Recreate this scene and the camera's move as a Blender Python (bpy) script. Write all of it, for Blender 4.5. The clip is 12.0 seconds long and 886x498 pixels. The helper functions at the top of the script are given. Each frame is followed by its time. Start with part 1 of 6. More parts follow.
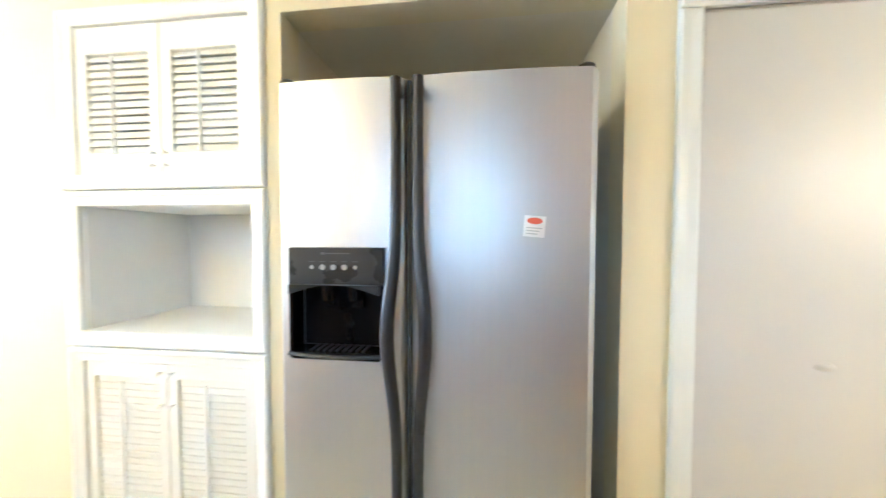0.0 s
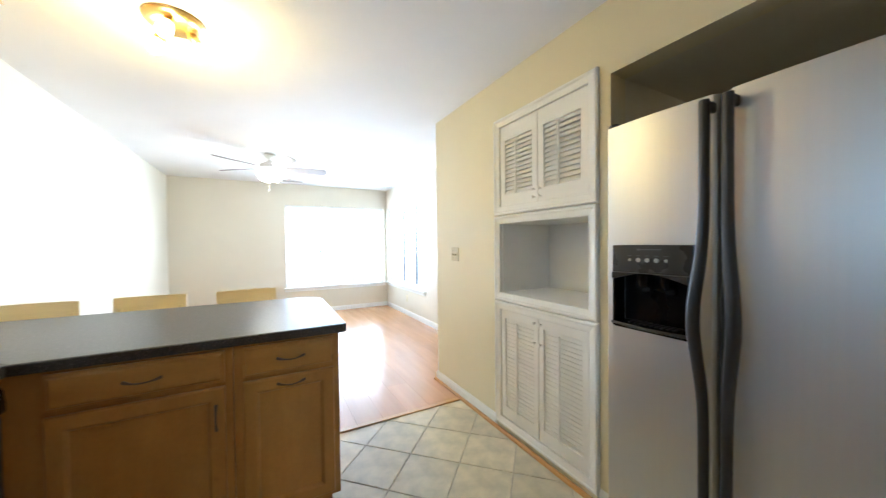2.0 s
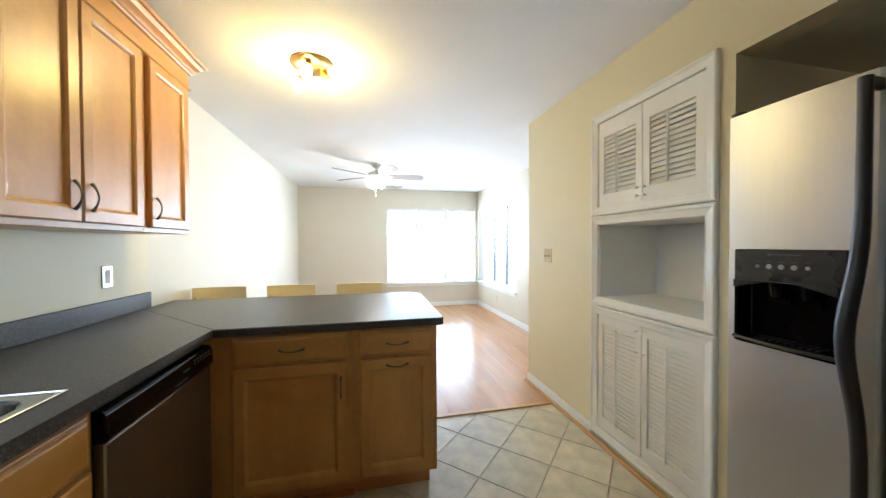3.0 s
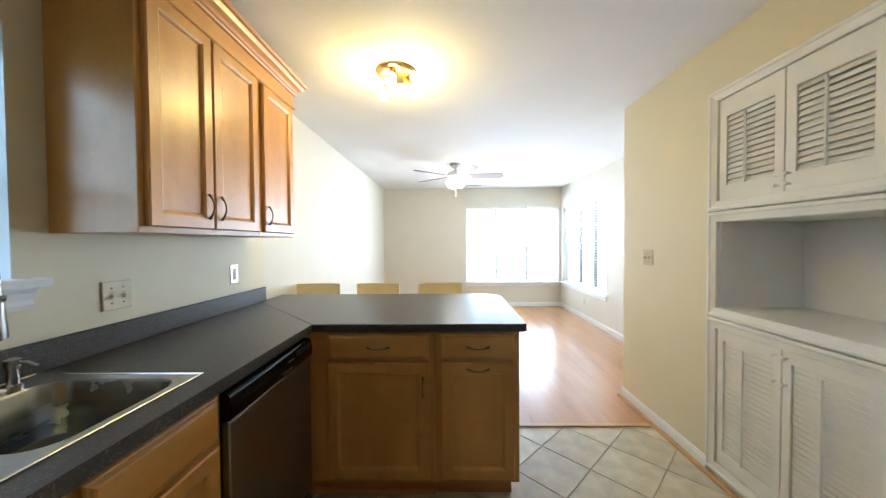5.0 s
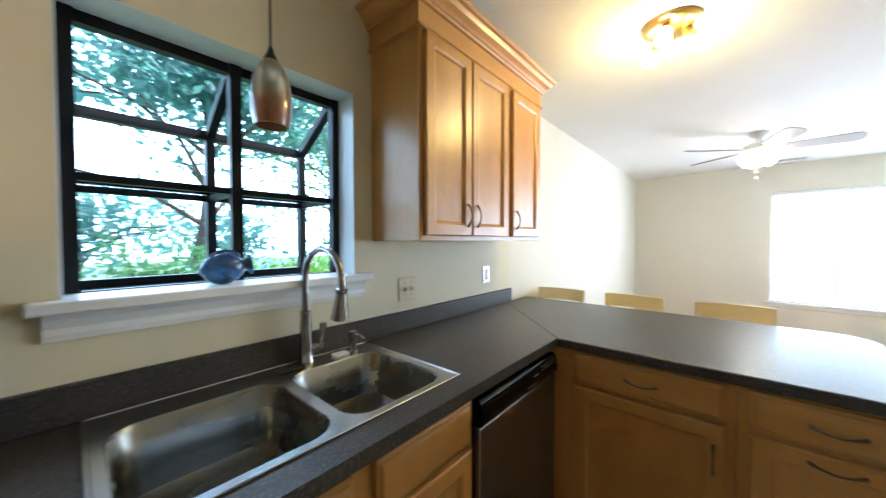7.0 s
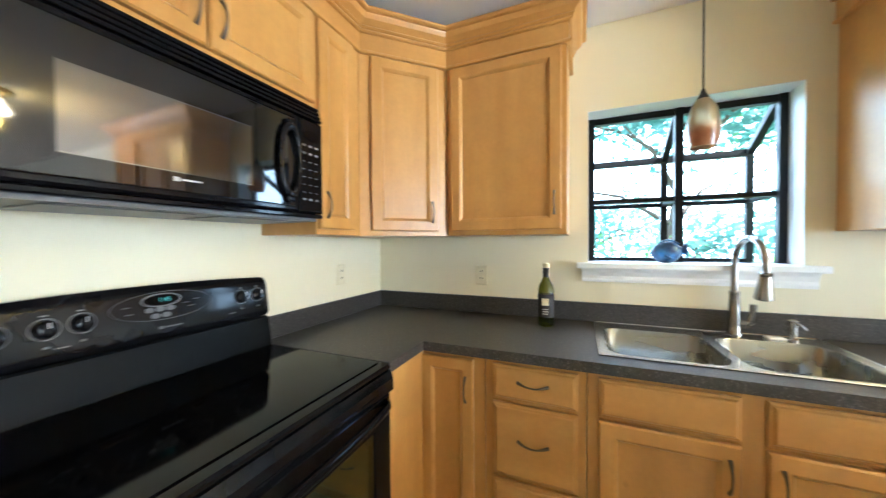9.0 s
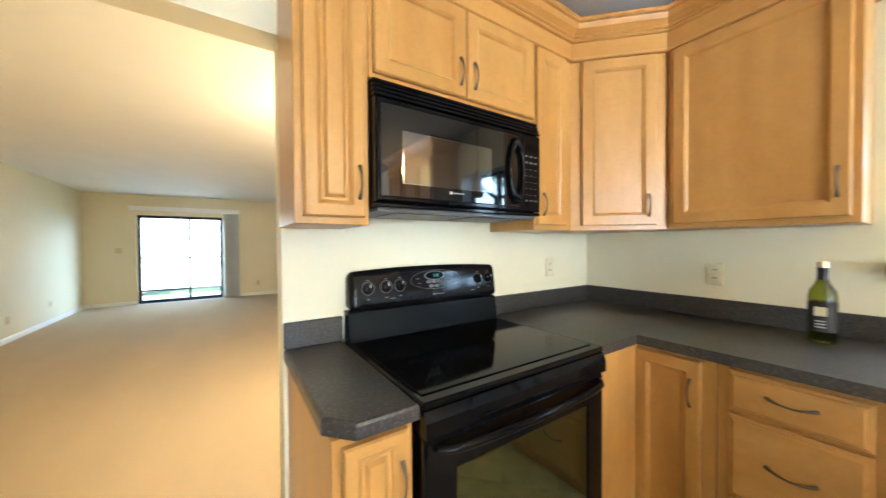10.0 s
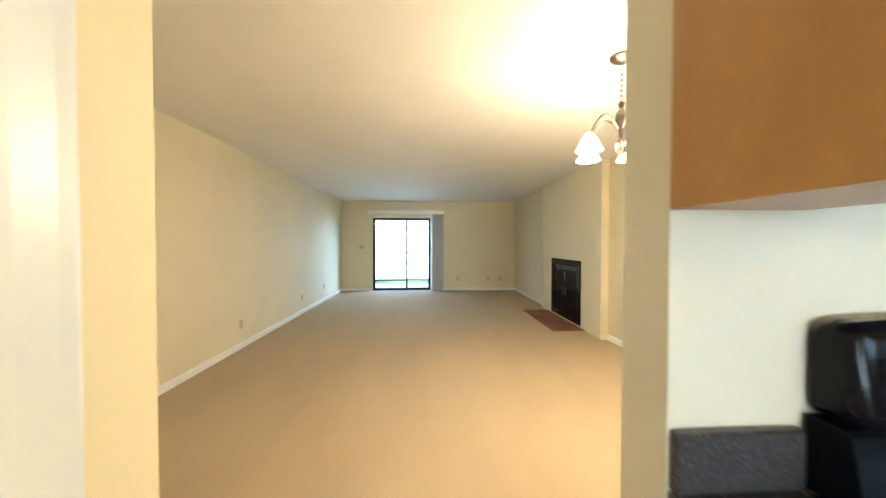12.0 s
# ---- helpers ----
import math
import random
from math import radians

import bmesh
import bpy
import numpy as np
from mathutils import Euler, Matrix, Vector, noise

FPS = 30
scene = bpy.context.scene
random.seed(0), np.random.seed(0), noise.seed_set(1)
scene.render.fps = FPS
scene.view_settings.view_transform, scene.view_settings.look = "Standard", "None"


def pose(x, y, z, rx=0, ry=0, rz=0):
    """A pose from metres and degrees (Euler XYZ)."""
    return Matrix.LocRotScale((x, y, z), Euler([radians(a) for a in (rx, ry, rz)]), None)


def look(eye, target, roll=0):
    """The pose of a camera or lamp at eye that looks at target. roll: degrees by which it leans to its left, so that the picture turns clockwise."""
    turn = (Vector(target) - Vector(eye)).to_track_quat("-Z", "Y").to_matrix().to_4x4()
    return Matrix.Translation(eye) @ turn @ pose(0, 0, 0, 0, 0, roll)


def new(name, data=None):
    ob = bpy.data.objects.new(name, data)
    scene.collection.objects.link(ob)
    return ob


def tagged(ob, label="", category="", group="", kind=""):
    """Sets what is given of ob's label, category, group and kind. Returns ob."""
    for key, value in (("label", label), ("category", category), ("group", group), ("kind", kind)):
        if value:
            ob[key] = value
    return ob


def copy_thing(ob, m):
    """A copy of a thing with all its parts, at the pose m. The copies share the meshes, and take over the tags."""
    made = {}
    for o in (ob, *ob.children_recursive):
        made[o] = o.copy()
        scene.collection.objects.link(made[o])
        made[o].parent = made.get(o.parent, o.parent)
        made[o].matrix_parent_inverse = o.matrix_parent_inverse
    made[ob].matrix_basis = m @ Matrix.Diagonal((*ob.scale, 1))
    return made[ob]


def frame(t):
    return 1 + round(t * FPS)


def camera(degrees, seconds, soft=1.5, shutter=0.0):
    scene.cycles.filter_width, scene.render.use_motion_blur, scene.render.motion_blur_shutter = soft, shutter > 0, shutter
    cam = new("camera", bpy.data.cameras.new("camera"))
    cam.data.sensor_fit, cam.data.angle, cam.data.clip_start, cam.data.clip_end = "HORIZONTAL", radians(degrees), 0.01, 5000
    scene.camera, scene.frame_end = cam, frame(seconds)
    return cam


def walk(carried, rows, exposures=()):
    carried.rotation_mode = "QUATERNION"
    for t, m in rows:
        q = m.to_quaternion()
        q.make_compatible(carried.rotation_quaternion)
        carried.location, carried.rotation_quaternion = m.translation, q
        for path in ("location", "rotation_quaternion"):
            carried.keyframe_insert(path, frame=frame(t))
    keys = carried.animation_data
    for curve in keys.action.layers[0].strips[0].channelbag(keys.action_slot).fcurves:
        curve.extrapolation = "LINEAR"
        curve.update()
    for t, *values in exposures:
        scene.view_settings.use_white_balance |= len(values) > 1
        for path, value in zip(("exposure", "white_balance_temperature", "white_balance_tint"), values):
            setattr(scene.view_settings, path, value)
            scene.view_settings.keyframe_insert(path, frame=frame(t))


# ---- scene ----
cam = camera(107.4, 12.0, soft=1.3, shutter=0.35)
PATH = [
    (0, (1.974, 1.427, 1.305), (1.747, 3.413, 1.235), 0.1),
    (0.2, (1.994, 1.395, 1.296), (1.507, 3.335, 1.233), -0.3),
    (0.5, (2.025, 1.347, 1.294), (1.215, 3.174, 1.231), -0.8),
    (0.8, (2.074, 1.274, 1.283), (0.947, 2.927, 1.237), -0.6),
    (1, (2.107, 1.226, 1.278), (0.855, 2.785, 1.241), -0.5),
    (1.5, (2.216, 1.12, 1.288), (0.67, 2.389, 1.251), -0.6),
    (2, (2.258, 1.073, 1.289), (0.5, 2.027, 1.256), -0.6),
    (2.5, (2.292, 1.052, 1.294), (0.402, 1.707, 1.261), -0.3),
    (3, (2.336, 1.024, 1.297), (0.386, 1.467, 1.267), -0.2),
    (5, (2.284, 1.016, 1.32), (0.284, 0.984, 1.278), -0.4),
    (5.5, (2.203, 0.95, 1.319), (0.216, 0.735, 1.277), -0.3),
    (6, (2.13, 0.882, 1.34), (0.187, 0.411, 1.294), -0.2),
    (6.5, (2.113, 0.856, 1.348), (0.291, 0.033, 1.311), -0.5),
    (7, (2.133, 0.91, 1.358), (0.626, -0.404, 1.309), -0.1),
    (8.8, (2.173, 1.476, 1.329), (2.790, -0.425, 1.280), -0.5),
    (9, (2.182, 1.538, 1.321), (2.969, -0.313, 1.285), -0.4),
    (9.5, (2.102, 1.644, 1.303), (3.421, 0.141, 1.284), -0.6),
    (10, (2.11, 1.743, 1.296), (3.777, 0.639, 1.265), -0.4),
    (10.5, (2.229, 1.816, 1.297), (4.083, 1.067, 1.261), -0.4),
    (11, (2.407, 1.901, 1.297), (4.349, 1.425, 1.264), -0.2),
    (11.5, (2.619, 1.958, 1.307), (4.601, 1.695, 1.269), -0.5),
    (12, (2.927, 1.963, 1.305), (4.924, 1.859, 1.268), 0.1),
]
EXPOSURES = [(t, stops, kelvin, 10) for t, stops, kelvin in (
    (0.0, 3.46, 4850), (0.5, 3.36, 4800), (1.0, 3.05, 4900), (1.5, 2.47, 5050), (2.0, 2.10, 5130), (2.5, 1.97, 5230), (3.0, 1.82, 5260), (5.0, 1.78, 5250), (6.0, 1.71, 5180),
    (7.0, 1.84, 5200), (9.0, 3.10, 5350), (9.5, 3.08, 5360), (10.0, 3.14, 5500), (10.5, 3.22, 5330), (11.5, 3.21, 5200), (12.0, 2.96, 5200))]
walk(cam, [(t, look(eye, target, roll)) for t, eye, target, roll in PATH], EXPOSURES)

# ---- world, sun, daylight at the windows ----
world = bpy.data.worlds.new("world")
scene.world = world
world.use_nodes = True
wn = world.node_tree.nodes
sky = wn.new("ShaderNodeTexSky")
sky.sky_type = "NISHITA"
sky.sun_disc = False
sky.sun_elevation = radians(52)
sky.sun_rotation = radians(-60)
wn["Background"].inputs["Strength"].default_value = 0.15
world.node_tree.links.new(sky.outputs[0], wn["Background"].inputs["Color"])

sun = new("sun", bpy.data.lights.new("sun", "SUN"))
sun.data.energy, sun.data.angle, sun.data.color = 5.0, radians(0.6), (1.0, 0.95, 0.86)
sun.matrix_world = look((-6, 3.5, 9), (0, 0, 0))


def area(name, eye, target, w, h, power, color=(1, 1, 1)):
    ob = new(name, bpy.data.lights.new(name, "AREA"))
    ob.data.shape, ob.data.size, ob.data.size_y = "RECTANGLE", w, h
    ob.data.energy, ob.data.color = power, color
    ob.matrix_world = look(eye, target)
    return ob


def point(name, place, power, color, radius=0.03):
    ob = new(name, bpy.data.lights.new(name, "POINT"))
    ob.data.energy, ob.data.color, ob.data.shadow_soft_size = power, color, radius
    ob.location = place
    return ob


DAY = (0.90, 0.96, 1.0)
area("daylight_west", (-4.95, 2.31, 1.45), (0, 2.31, 1.3), 3.6, 2.6, 132, DAY)
area("daylight_north", (-3.7, 3.95, 1.45), (-3.7, 0, 1.3), 3.6, 2.6, 30, DAY)
area("daylight_slider", (14.6, 2.62, 1.6), (6, 2.62, 1.0), 4.0, 3.2, 22, DAY)
area("daylight_over_sink", (1.74, -2.3, 4.4), (1.74, -0.1, 1.3), 2.6, 1.8, 34, DAY)

# ---- materials ----


def material(name, color, rough=0.5, metal=0.0, grain=0.0, scale=(8, 8, 8), bump=0.0, fine=60.0, spread=0.12, hue=None,
             rand=0.0, coat=0.0, detail=4.0, vary=0.06, spec=0.5, grit=1.3):
    """Principled surface with a large-scale mottle, a fine grain and a fine relief, all in object space."""
    m = bpy.data.materials.new(name)
    m.use_nodes = True
    n, l = m.node_tree.nodes, m.node_tree.links
    b = n["Principled BSDF"]
    b.inputs["Roughness"].default_value, b.inputs["Metallic"].default_value = rough, metal
    b.inputs["Coat Weight"].default_value, b.inputs["Specular IOR Level"].default_value = coat, spec
    b.inputs["Coat Roughness"].default_value = 0.3
    co = n.new("ShaderNodeTexCoord")
    mp = n.new("ShaderNodeMapping")
    mp.inputs["Scale"].default_value = scale
    l.new(co.outputs["Object"], mp.inputs["Vector"])
    big = n.new("ShaderNodeTexNoise")
    big.inputs["Scale"].default_value, big.inputs["Detail"].default_value = 1.0, detail
    l.new(mp.outputs[0], big.inputs["Vector"])
    small = n.new("ShaderNodeTexNoise")
    small.inputs["Scale"].default_value, small.inputs["Detail"].default_value = fine, 3.0
    l.new(co.outputs["Object"], small.inputs["Vector"])
    dark = [c * (1 - spread) for c in color]
    light = [min(1, c * (1 + spread)) for c in color]
    if hue:
        dark = list(hue)
    ramp = n.new("ShaderNodeMix")
    ramp.data_type = "RGBA"
    ramp.inputs["A"].default_value = (*dark, 1)
    ramp.inputs["B"].default_value = (*light, 1)
    ramp_in = n.new("ShaderNodeMapRange")
    ramp_in.inputs["From Min"].default_value, ramp_in.inputs["From Max"].default_value = 0.3, 0.7
    l.new(big.outputs["Fac"], ramp_in.inputs["Value"])
    l.new(ramp_in.outputs[0], ramp.inputs["Factor"])
    col = ramp.outputs["Result"]
    if grain:
        g = n.new("ShaderNodeMix")
        g.data_type, g.blend_type = "RGBA", "MULTIPLY"
        g.inputs["Factor"].default_value = grain
        gr = n.new("ShaderNodeMapRange")
        gr.inputs["From Min"].default_value, gr.inputs["From Max"].default_value = 0.35, 0.65
        gr.inputs["To Min"].default_value, gr.inputs["To Max"].default_value = 0.45, grit
        l.new(small.outputs["Fac"], gr.inputs["Value"])
        l.new(col, g.inputs["A"])
        l.new(gr.outputs[0], g.inputs["B"])
        col = g.outputs["Result"]
    if rand:
        info = n.new("ShaderNodeObjectInfo")
        rr = n.new("ShaderNodeMapRange")
        rr.inputs["To Min"].default_value, rr.inputs["To Max"].default_value = 1 - rand, 1 + rand
        l.new(info.outputs["Random"], rr.inputs["Value"])
        r = n.new("ShaderNodeMix")
        r.data_type, r.blend_type = "RGBA", "MULTIPLY"
        r.inputs["Factor"].default_value = 1.0
        l.new(col, r.inputs["A"])
        l.new(rr.outputs[0], r.inputs["B"])
        col = r.outputs["Result"]
    l.new(col, b.inputs["Base Color"])
    rg = n.new("ShaderNodeMapRange")
    rg.inputs["To Min"].default_value, rg.inputs["To Max"].default_value = max(0.02, rough - vary), rough + vary
    l.new(big.outputs["Fac"], rg.inputs["Value"])
    l.new(rg.outputs[0], b.inputs["Roughness"])
    if bump:
        bp = n.new("ShaderNodeBump")
        bp.inputs["Strength"].default_value, bp.inputs["Distance"].default_value = 1.0, bump
        l.new(small.outputs["Fac"], bp.inputs["Height"])
        l.new(bp.outputs[0], b.inputs["Normal"])
    return m


def glow(name, color, strength, base=(0.9, 0.85, 0.75)):
    m = bpy.data.materials.new(name)
    m.use_nodes = True
    b = m.node_tree.nodes["Principled BSDF"]
    b.inputs["Base Color"].default_value = (*base, 1)
    b.inputs["Emission Color"].default_value = (*color, 1)
    b.inputs["Emission Strength"].default_value = strength
    return m


def glass(name, color=(1, 1, 1), rough=0.0, ior=1.45):
    m = bpy.data.materials.new(name)
    m.use_nodes = True
    b = m.node_tree.nodes["Principled BSDF"]
    b.inputs["Base Color"].default_value = (*color, 1)
    b.inputs["Transmission Weight"].default_value = 1.0
    b.inputs["Roughness"].default_value, b.inputs["IOR"].default_value = rough, ior
    return m


PAINT = material("kitchen_wall_paint", (0.75, 0.69, 0.485), 0.6, scale=(1.5, 1.5, 1.5), spread=0.03, bump=0.0006, fine=220)
PALE = material("pale_cream_paint", (0.76, 0.72, 0.60), 0.6, scale=(1.5, 1.5, 1.5), spread=0.03, bump=0.0006, fine=220)
BEIGE = material("dining_wall_paint", (0.72, 0.67, 0.55), 0.65, scale=(1.5, 1.5, 1.5), spread=0.03, bump=0.0006, fine=220)
CREAM = material("living_wall_paint", (0.74, 0.68, 0.49), 0.65, scale=(1.5, 1.5, 1.5), spread=0.03, bump=0.0006, fine=220)
CEIL = material("ceiling_paint", (0.82, 0.81, 0.79), 0.8, scale=(2, 2, 2), spread=0.02, bump=0.001, fine=160)
WHITE = material("white_enamel", (0.84, 0.845, 0.82), 0.35, scale=(3, 3, 3), spread=0.03, bump=0.0002, fine=90)
WOODV = material("maple_upright", (0.56, 0.300, 0.078), 0.34, scale=(7, 7, 1.1), spread=0.04, hue=(0.455, 0.222, 0.050), coat=0.18, detail=4)
WOODH = material("maple_level", (0.56, 0.300, 0.078), 0.34, scale=(1.3, 1.3, 8), spread=0.04, hue=(0.455, 0.222, 0.050), coat=0.18, detail=4)


def figured(m):
    """Adds soft blotches and a few small dark knots to a stained wood."""
    n, l = m.node_tree.nodes, m.node_tree.links
    b, co = n["Principled BSDF"], n.new("ShaderNodeTexCoord")
    col = b.inputs["Base Color"].links[0].from_socket
    for size, lo, hi, dark in ((14, 0.42, 0.60, 0.955), (7, 0.73, 0.76, 0.74), (60, 0.40, 0.62, 0.96)):
        t, g, x = n.new("ShaderNodeTexNoise"), n.new("ShaderNodeMapRange"), n.new("ShaderNodeMix")
        t.inputs["Scale"].default_value, t.inputs["Detail"].default_value = size, 2.0
        l.new(co.outputs["Object"], t.inputs["Vector"])
        g.inputs["From Min"].default_value, g.inputs["From Max"].default_value = lo, hi
        g.inputs["To Min"].default_value, g.inputs["To Max"].default_value = 1.0, dark
        l.new(t.outputs["Fac"], g.inputs["Value"])
        x.data_type, x.blend_type = "RGBA", "MULTIPLY"
        x.inputs["Factor"].default_value = 1.0
        l.new(col, x.inputs["A"])
        l.new(g.outputs[0], x.inputs["B"])
        col = x.outputs["Result"]
    l.new(col, b.inputs["Base Color"])


figured(WOODV)
figured(WOODH)
WOODE = material("maple_edge", (0.46, 0.21, 0.06), 0.4, scale=(5, 5, 5), spread=0.10)


def speckle(name, ground, pale, rough, spec=0.5):
    """Laminate: dark ground with uneven pale and black flecks of a few millimetres."""
    m = material(name, ground, rough, scale=(70, 70, 70), spread=0.3, detail=3, spec=spec)
    n, l = m.node_tree.nodes, m.node_tree.links
    b = n["Principled BSDF"]
    col = b.inputs["Base Color"].links[0].from_socket
    co = n.new("ShaderNodeTexCoord")
    for size, lo, hi, c in ((150, 0.56, 0.70, pale), (260, 0.58, 0.70, [0.6 * v for v in pale])):
        t = n.new("ShaderNodeTexNoise")
        t.inputs["Scale"].default_value, t.inputs["Detail"].default_value = size, 1.5
        l.new(co.outputs["Object"], t.inputs["Vector"])
        r = n.new("ShaderNodeMapRange")
        r.inputs["From Min"].default_value, r.inputs["From Max"].default_value = lo, hi
        l.new(t.outputs["Fac"], r.inputs["Value"])
        x = n.new("ShaderNodeMix")
        x.data_type = "RGBA"
        x.inputs["B"].default_value = (*c, 1)
        l.new(r.outputs[0], x.inputs["Factor"])
        l.new(col, x.inputs["A"])
        col = x.outputs["Result"]
    l.new(col, b.inputs["Base Color"])
    return m


COUNTER = speckle("charcoal_laminate", (0.040, 0.037, 0.035), (0.115, 0.107, 0.099), 0.34, 0.45)
TILE = material("stone_look_tile", (0.60, 0.535, 0.375), 0.30, scale=(9, 9, 9), spread=0.14, hue=(0.45, 0.42, 0.30), bump=0.0005, fine=45, rand=0.10)
GROUT = material("grout", (0.40, 0.37, 0.31), 0.9, scale=(20, 20, 20), bump=0.0006, fine=300)
PLANK = material("laminate_plank", (0.56, 0.32, 0.16), 0.24, scale=(1.3, 12, 10), spread=0.05, hue=(0.49, 0.265, 0.125), rand=0.05, detail=4)
CARPET = material("carpet_pile", (0.55, 0.43, 0.27), 0.95, scale=(0.7, 2.2, 1.6), spread=0.055, grain=0.4, fine=260, bump=0.006)
BLACK = material("black_enamel", (0.004, 0.004, 0.005), 0.09, scale=(8, 8, 8), spread=0.1, vary=0.02, spec=0.14)
BLACKP = material("black_plastic", (0.014, 0.014, 0.016), 0.38, scale=(10, 10, 10), spread=0.15, bump=0.0002, fine=400)
BGLASS = material("black_glass", (0.002, 0.002, 0.0025), 0.07, scale=(3, 3, 3), spread=0.1, vary=0.01, spec=0.09)
STEEL = material("brushed_steel", (0.57, 0.575, 0.58), 0.43, 1.0, scale=(90, 90, 0.8), spread=0.012, detail=2, vary=0.015)
# Same steel as the bowls, its colour raised for the rim's highlights.
STEELH = material("highlit_rim_steel", (0.60, 0.605, 0.60), 0.24, 1.0, scale=(3, 10, 10), spread=0.01, detail=2, vary=0.012)
NICKEL = material("brushed_nickel", (0.55, 0.53, 0.50), 0.25, 1.0, scale=(10, 10, 80), spread=0.05)
PEWTER = material("dark_pewter", (0.15, 0.125, 0.10), 0.34, 0.9, scale=(30, 30, 30), spread=0.2)
BRASS = material("polished_brass", (0.80, 0.58, 0.22), 0.30, 1.0, scale=(10, 10, 10), spread=0.08)
BRONZE = material("dark_window_frame", (0.007, 0.007, 0.008), 0.4, 0.0, scale=(12, 12, 12), spread=0.2, spec=0.25)
IVORY = material("ivory_plastic", (0.70, 0.635, 0.42), 0.4, scale=(20, 20, 20), spread=0.04)
DSTEEL = material("dark_brushed_steel", (0.27, 0.265, 0.26), 0.36, 1.0, scale=(90, 90, 0.8), spread=0.03, detail=2, vary=0.02)
TAPM = material("tap_nickel", (0.37, 0.355, 0.335), 0.23, 1.0, scale=(10, 10, 60), spread=0.06)
# Door and casing share one white; dimmer door and bluish daylit casing are coloured in.
DOORW = material("door_white_dimmed", (0.56, 0.575, 0.60), 0.42, scale=(2, 2, 1.2), spread=0.03, bump=0.0002, fine=90)
CASW = material("casing_white_daylit", (0.74, 0.79, 0.82), 0.3, scale=(2, 2, 1.2), spread=0.03, bump=0.0002, fine=90)
ALMOND = material("almond_plastic", (0.58, 0.50, 0.29), 0.4, scale=(20, 20, 20), spread=0.04)
PRINT = material("pale_grey_print", (0.11, 0.11, 0.11), 0.6)
SATIN = material("satin_black_enamel", (0.005, 0.005, 0.006), 0.13, scale=(9, 9, 9), spread=0.15, vary=0.03, spec=0.2)
# Sink steel with the shade inside the bowls put into its colour.
BOWLM = material("shaded_bowl_steel", (0.30, 0.31, 0.295), 0.27, 1.0, scale=(3, 10, 10), spread=0.03, detail=3, vary=0.03)
DARK = material("shadow_slot", (0.03, 0.03, 0.03), 0.7)
GREYP = material("grey_print", (0.5, 0.5, 0.5), 0.6)
MGLASS = material("mirror_dark_glass", (0.004, 0.004, 0.005), 0.04, scale=(3, 3, 3), spread=0.1, vary=0.01, spec=0.6)
SCREENG = material("microwave_screen_glass", (0.012, 0.012, 0.012), 0.07, scale=(3, 3, 3), spread=0.1, vary=0.01, spec=1.0)
SCREENG.node_tree.nodes["Principled BSDF"].inputs["IOR"].default_value = 1.9
# Green tint painted into dark oven glass for the tile floor's reflection.
OVENG = material("oven_glass_floor_reflection", (0.006, 0.008, 0.004), 0.05, scale=(3, 3, 3), spread=0.1, vary=0.01, spec=1.0)
OVENG.node_tree.nodes["Principled BSDF"].inputs["Specular Tint"].default_value = (0.86, 1.0, 0.62, 1)
OVENG.node_tree.nodes["Principled BSDF"].inputs["IOR"].default_value = 1.75
CLEAR = glass("window_glass", (0.97, 1.0, 0.99), 0.0, 1.02)

# ---- builders ----
WORLD = {}
IDENT = Matrix.Identity(4)


def thing(name, place, label, category, group="", kind=""):
    e = new(name)
    e.empty_display_size = 0.1
    e.location = place
    WORLD[e] = Matrix.Translation(place)
    return tagged(e, label, category, group, kind)


def link(name, mesh, parent=None, label="", m=IDENT):
    ob = new(name, mesh)
    ob.matrix_basis = m
    WORLD[ob] = m
    if parent:
        ob.parent = parent
        ob.matrix_parent_inverse = WORLD[parent].inverted()
    return tagged(ob, label)


def mesh_of(name, bm, mat, smooth=False):
    bmesh.ops.recalc_face_normals(bm, faces=bm.faces)
    me = bpy.data.meshes.new(name)
    bm.to_mesh(me)
    bm.free()
    for mt in (mat if isinstance(mat, (list, tuple)) else (mat,)):
        me.materials.append(mt)
    if smooth:
        me.polygons.foreach_set("use_smooth", [True] * len(me.polygons))
        me.set_sharp_from_angle(angle=radians(38))
    return me


def part(name, bm, mat, parent=None, label="", smooth=False):
    return link(name, mesh_of(name, bm, mat, smooth), parent, label)


def axes(origin, u, n):
    """A frame whose x runs along u, y against the outward normal n, z up."""
    u, n = Vector(u).normalized(), Vector(n).normalized()
    m = Matrix((u, -n, (0, 0, 1))).transposed().to_4x4()
    return Matrix.Translation(origin) @ m


def box(bm, x0, x1, y0, y1, z0, z1, bev=0.0, m=IDENT, seg=1):
    vs = [bm.verts.new(m @ Vector((x, y, z))) for x in (x0, x1) for y in (y0, y1) for z in (z0, z1)]
    fs = [bm.faces.new([vs[i] for i in q]) for q in ((0, 1, 3, 2), (4, 6, 7, 5), (0, 4, 5, 1), (2, 3, 7, 6), (0, 2, 6, 4), (1, 5, 7, 3))]
    if bev:
        es = list({e for f in fs for e in f.edges})
        bmesh.ops.bevel(bm, geom=es, offset=bev, segments=seg, affect="EDGES", profile=0.5)
    return bm


def boxes(*rows, bev=0.0, m=IDENT):
    bm = bmesh.new()
    for r in rows:
        box(bm, *r, bev=bev, m=m)
    return bm


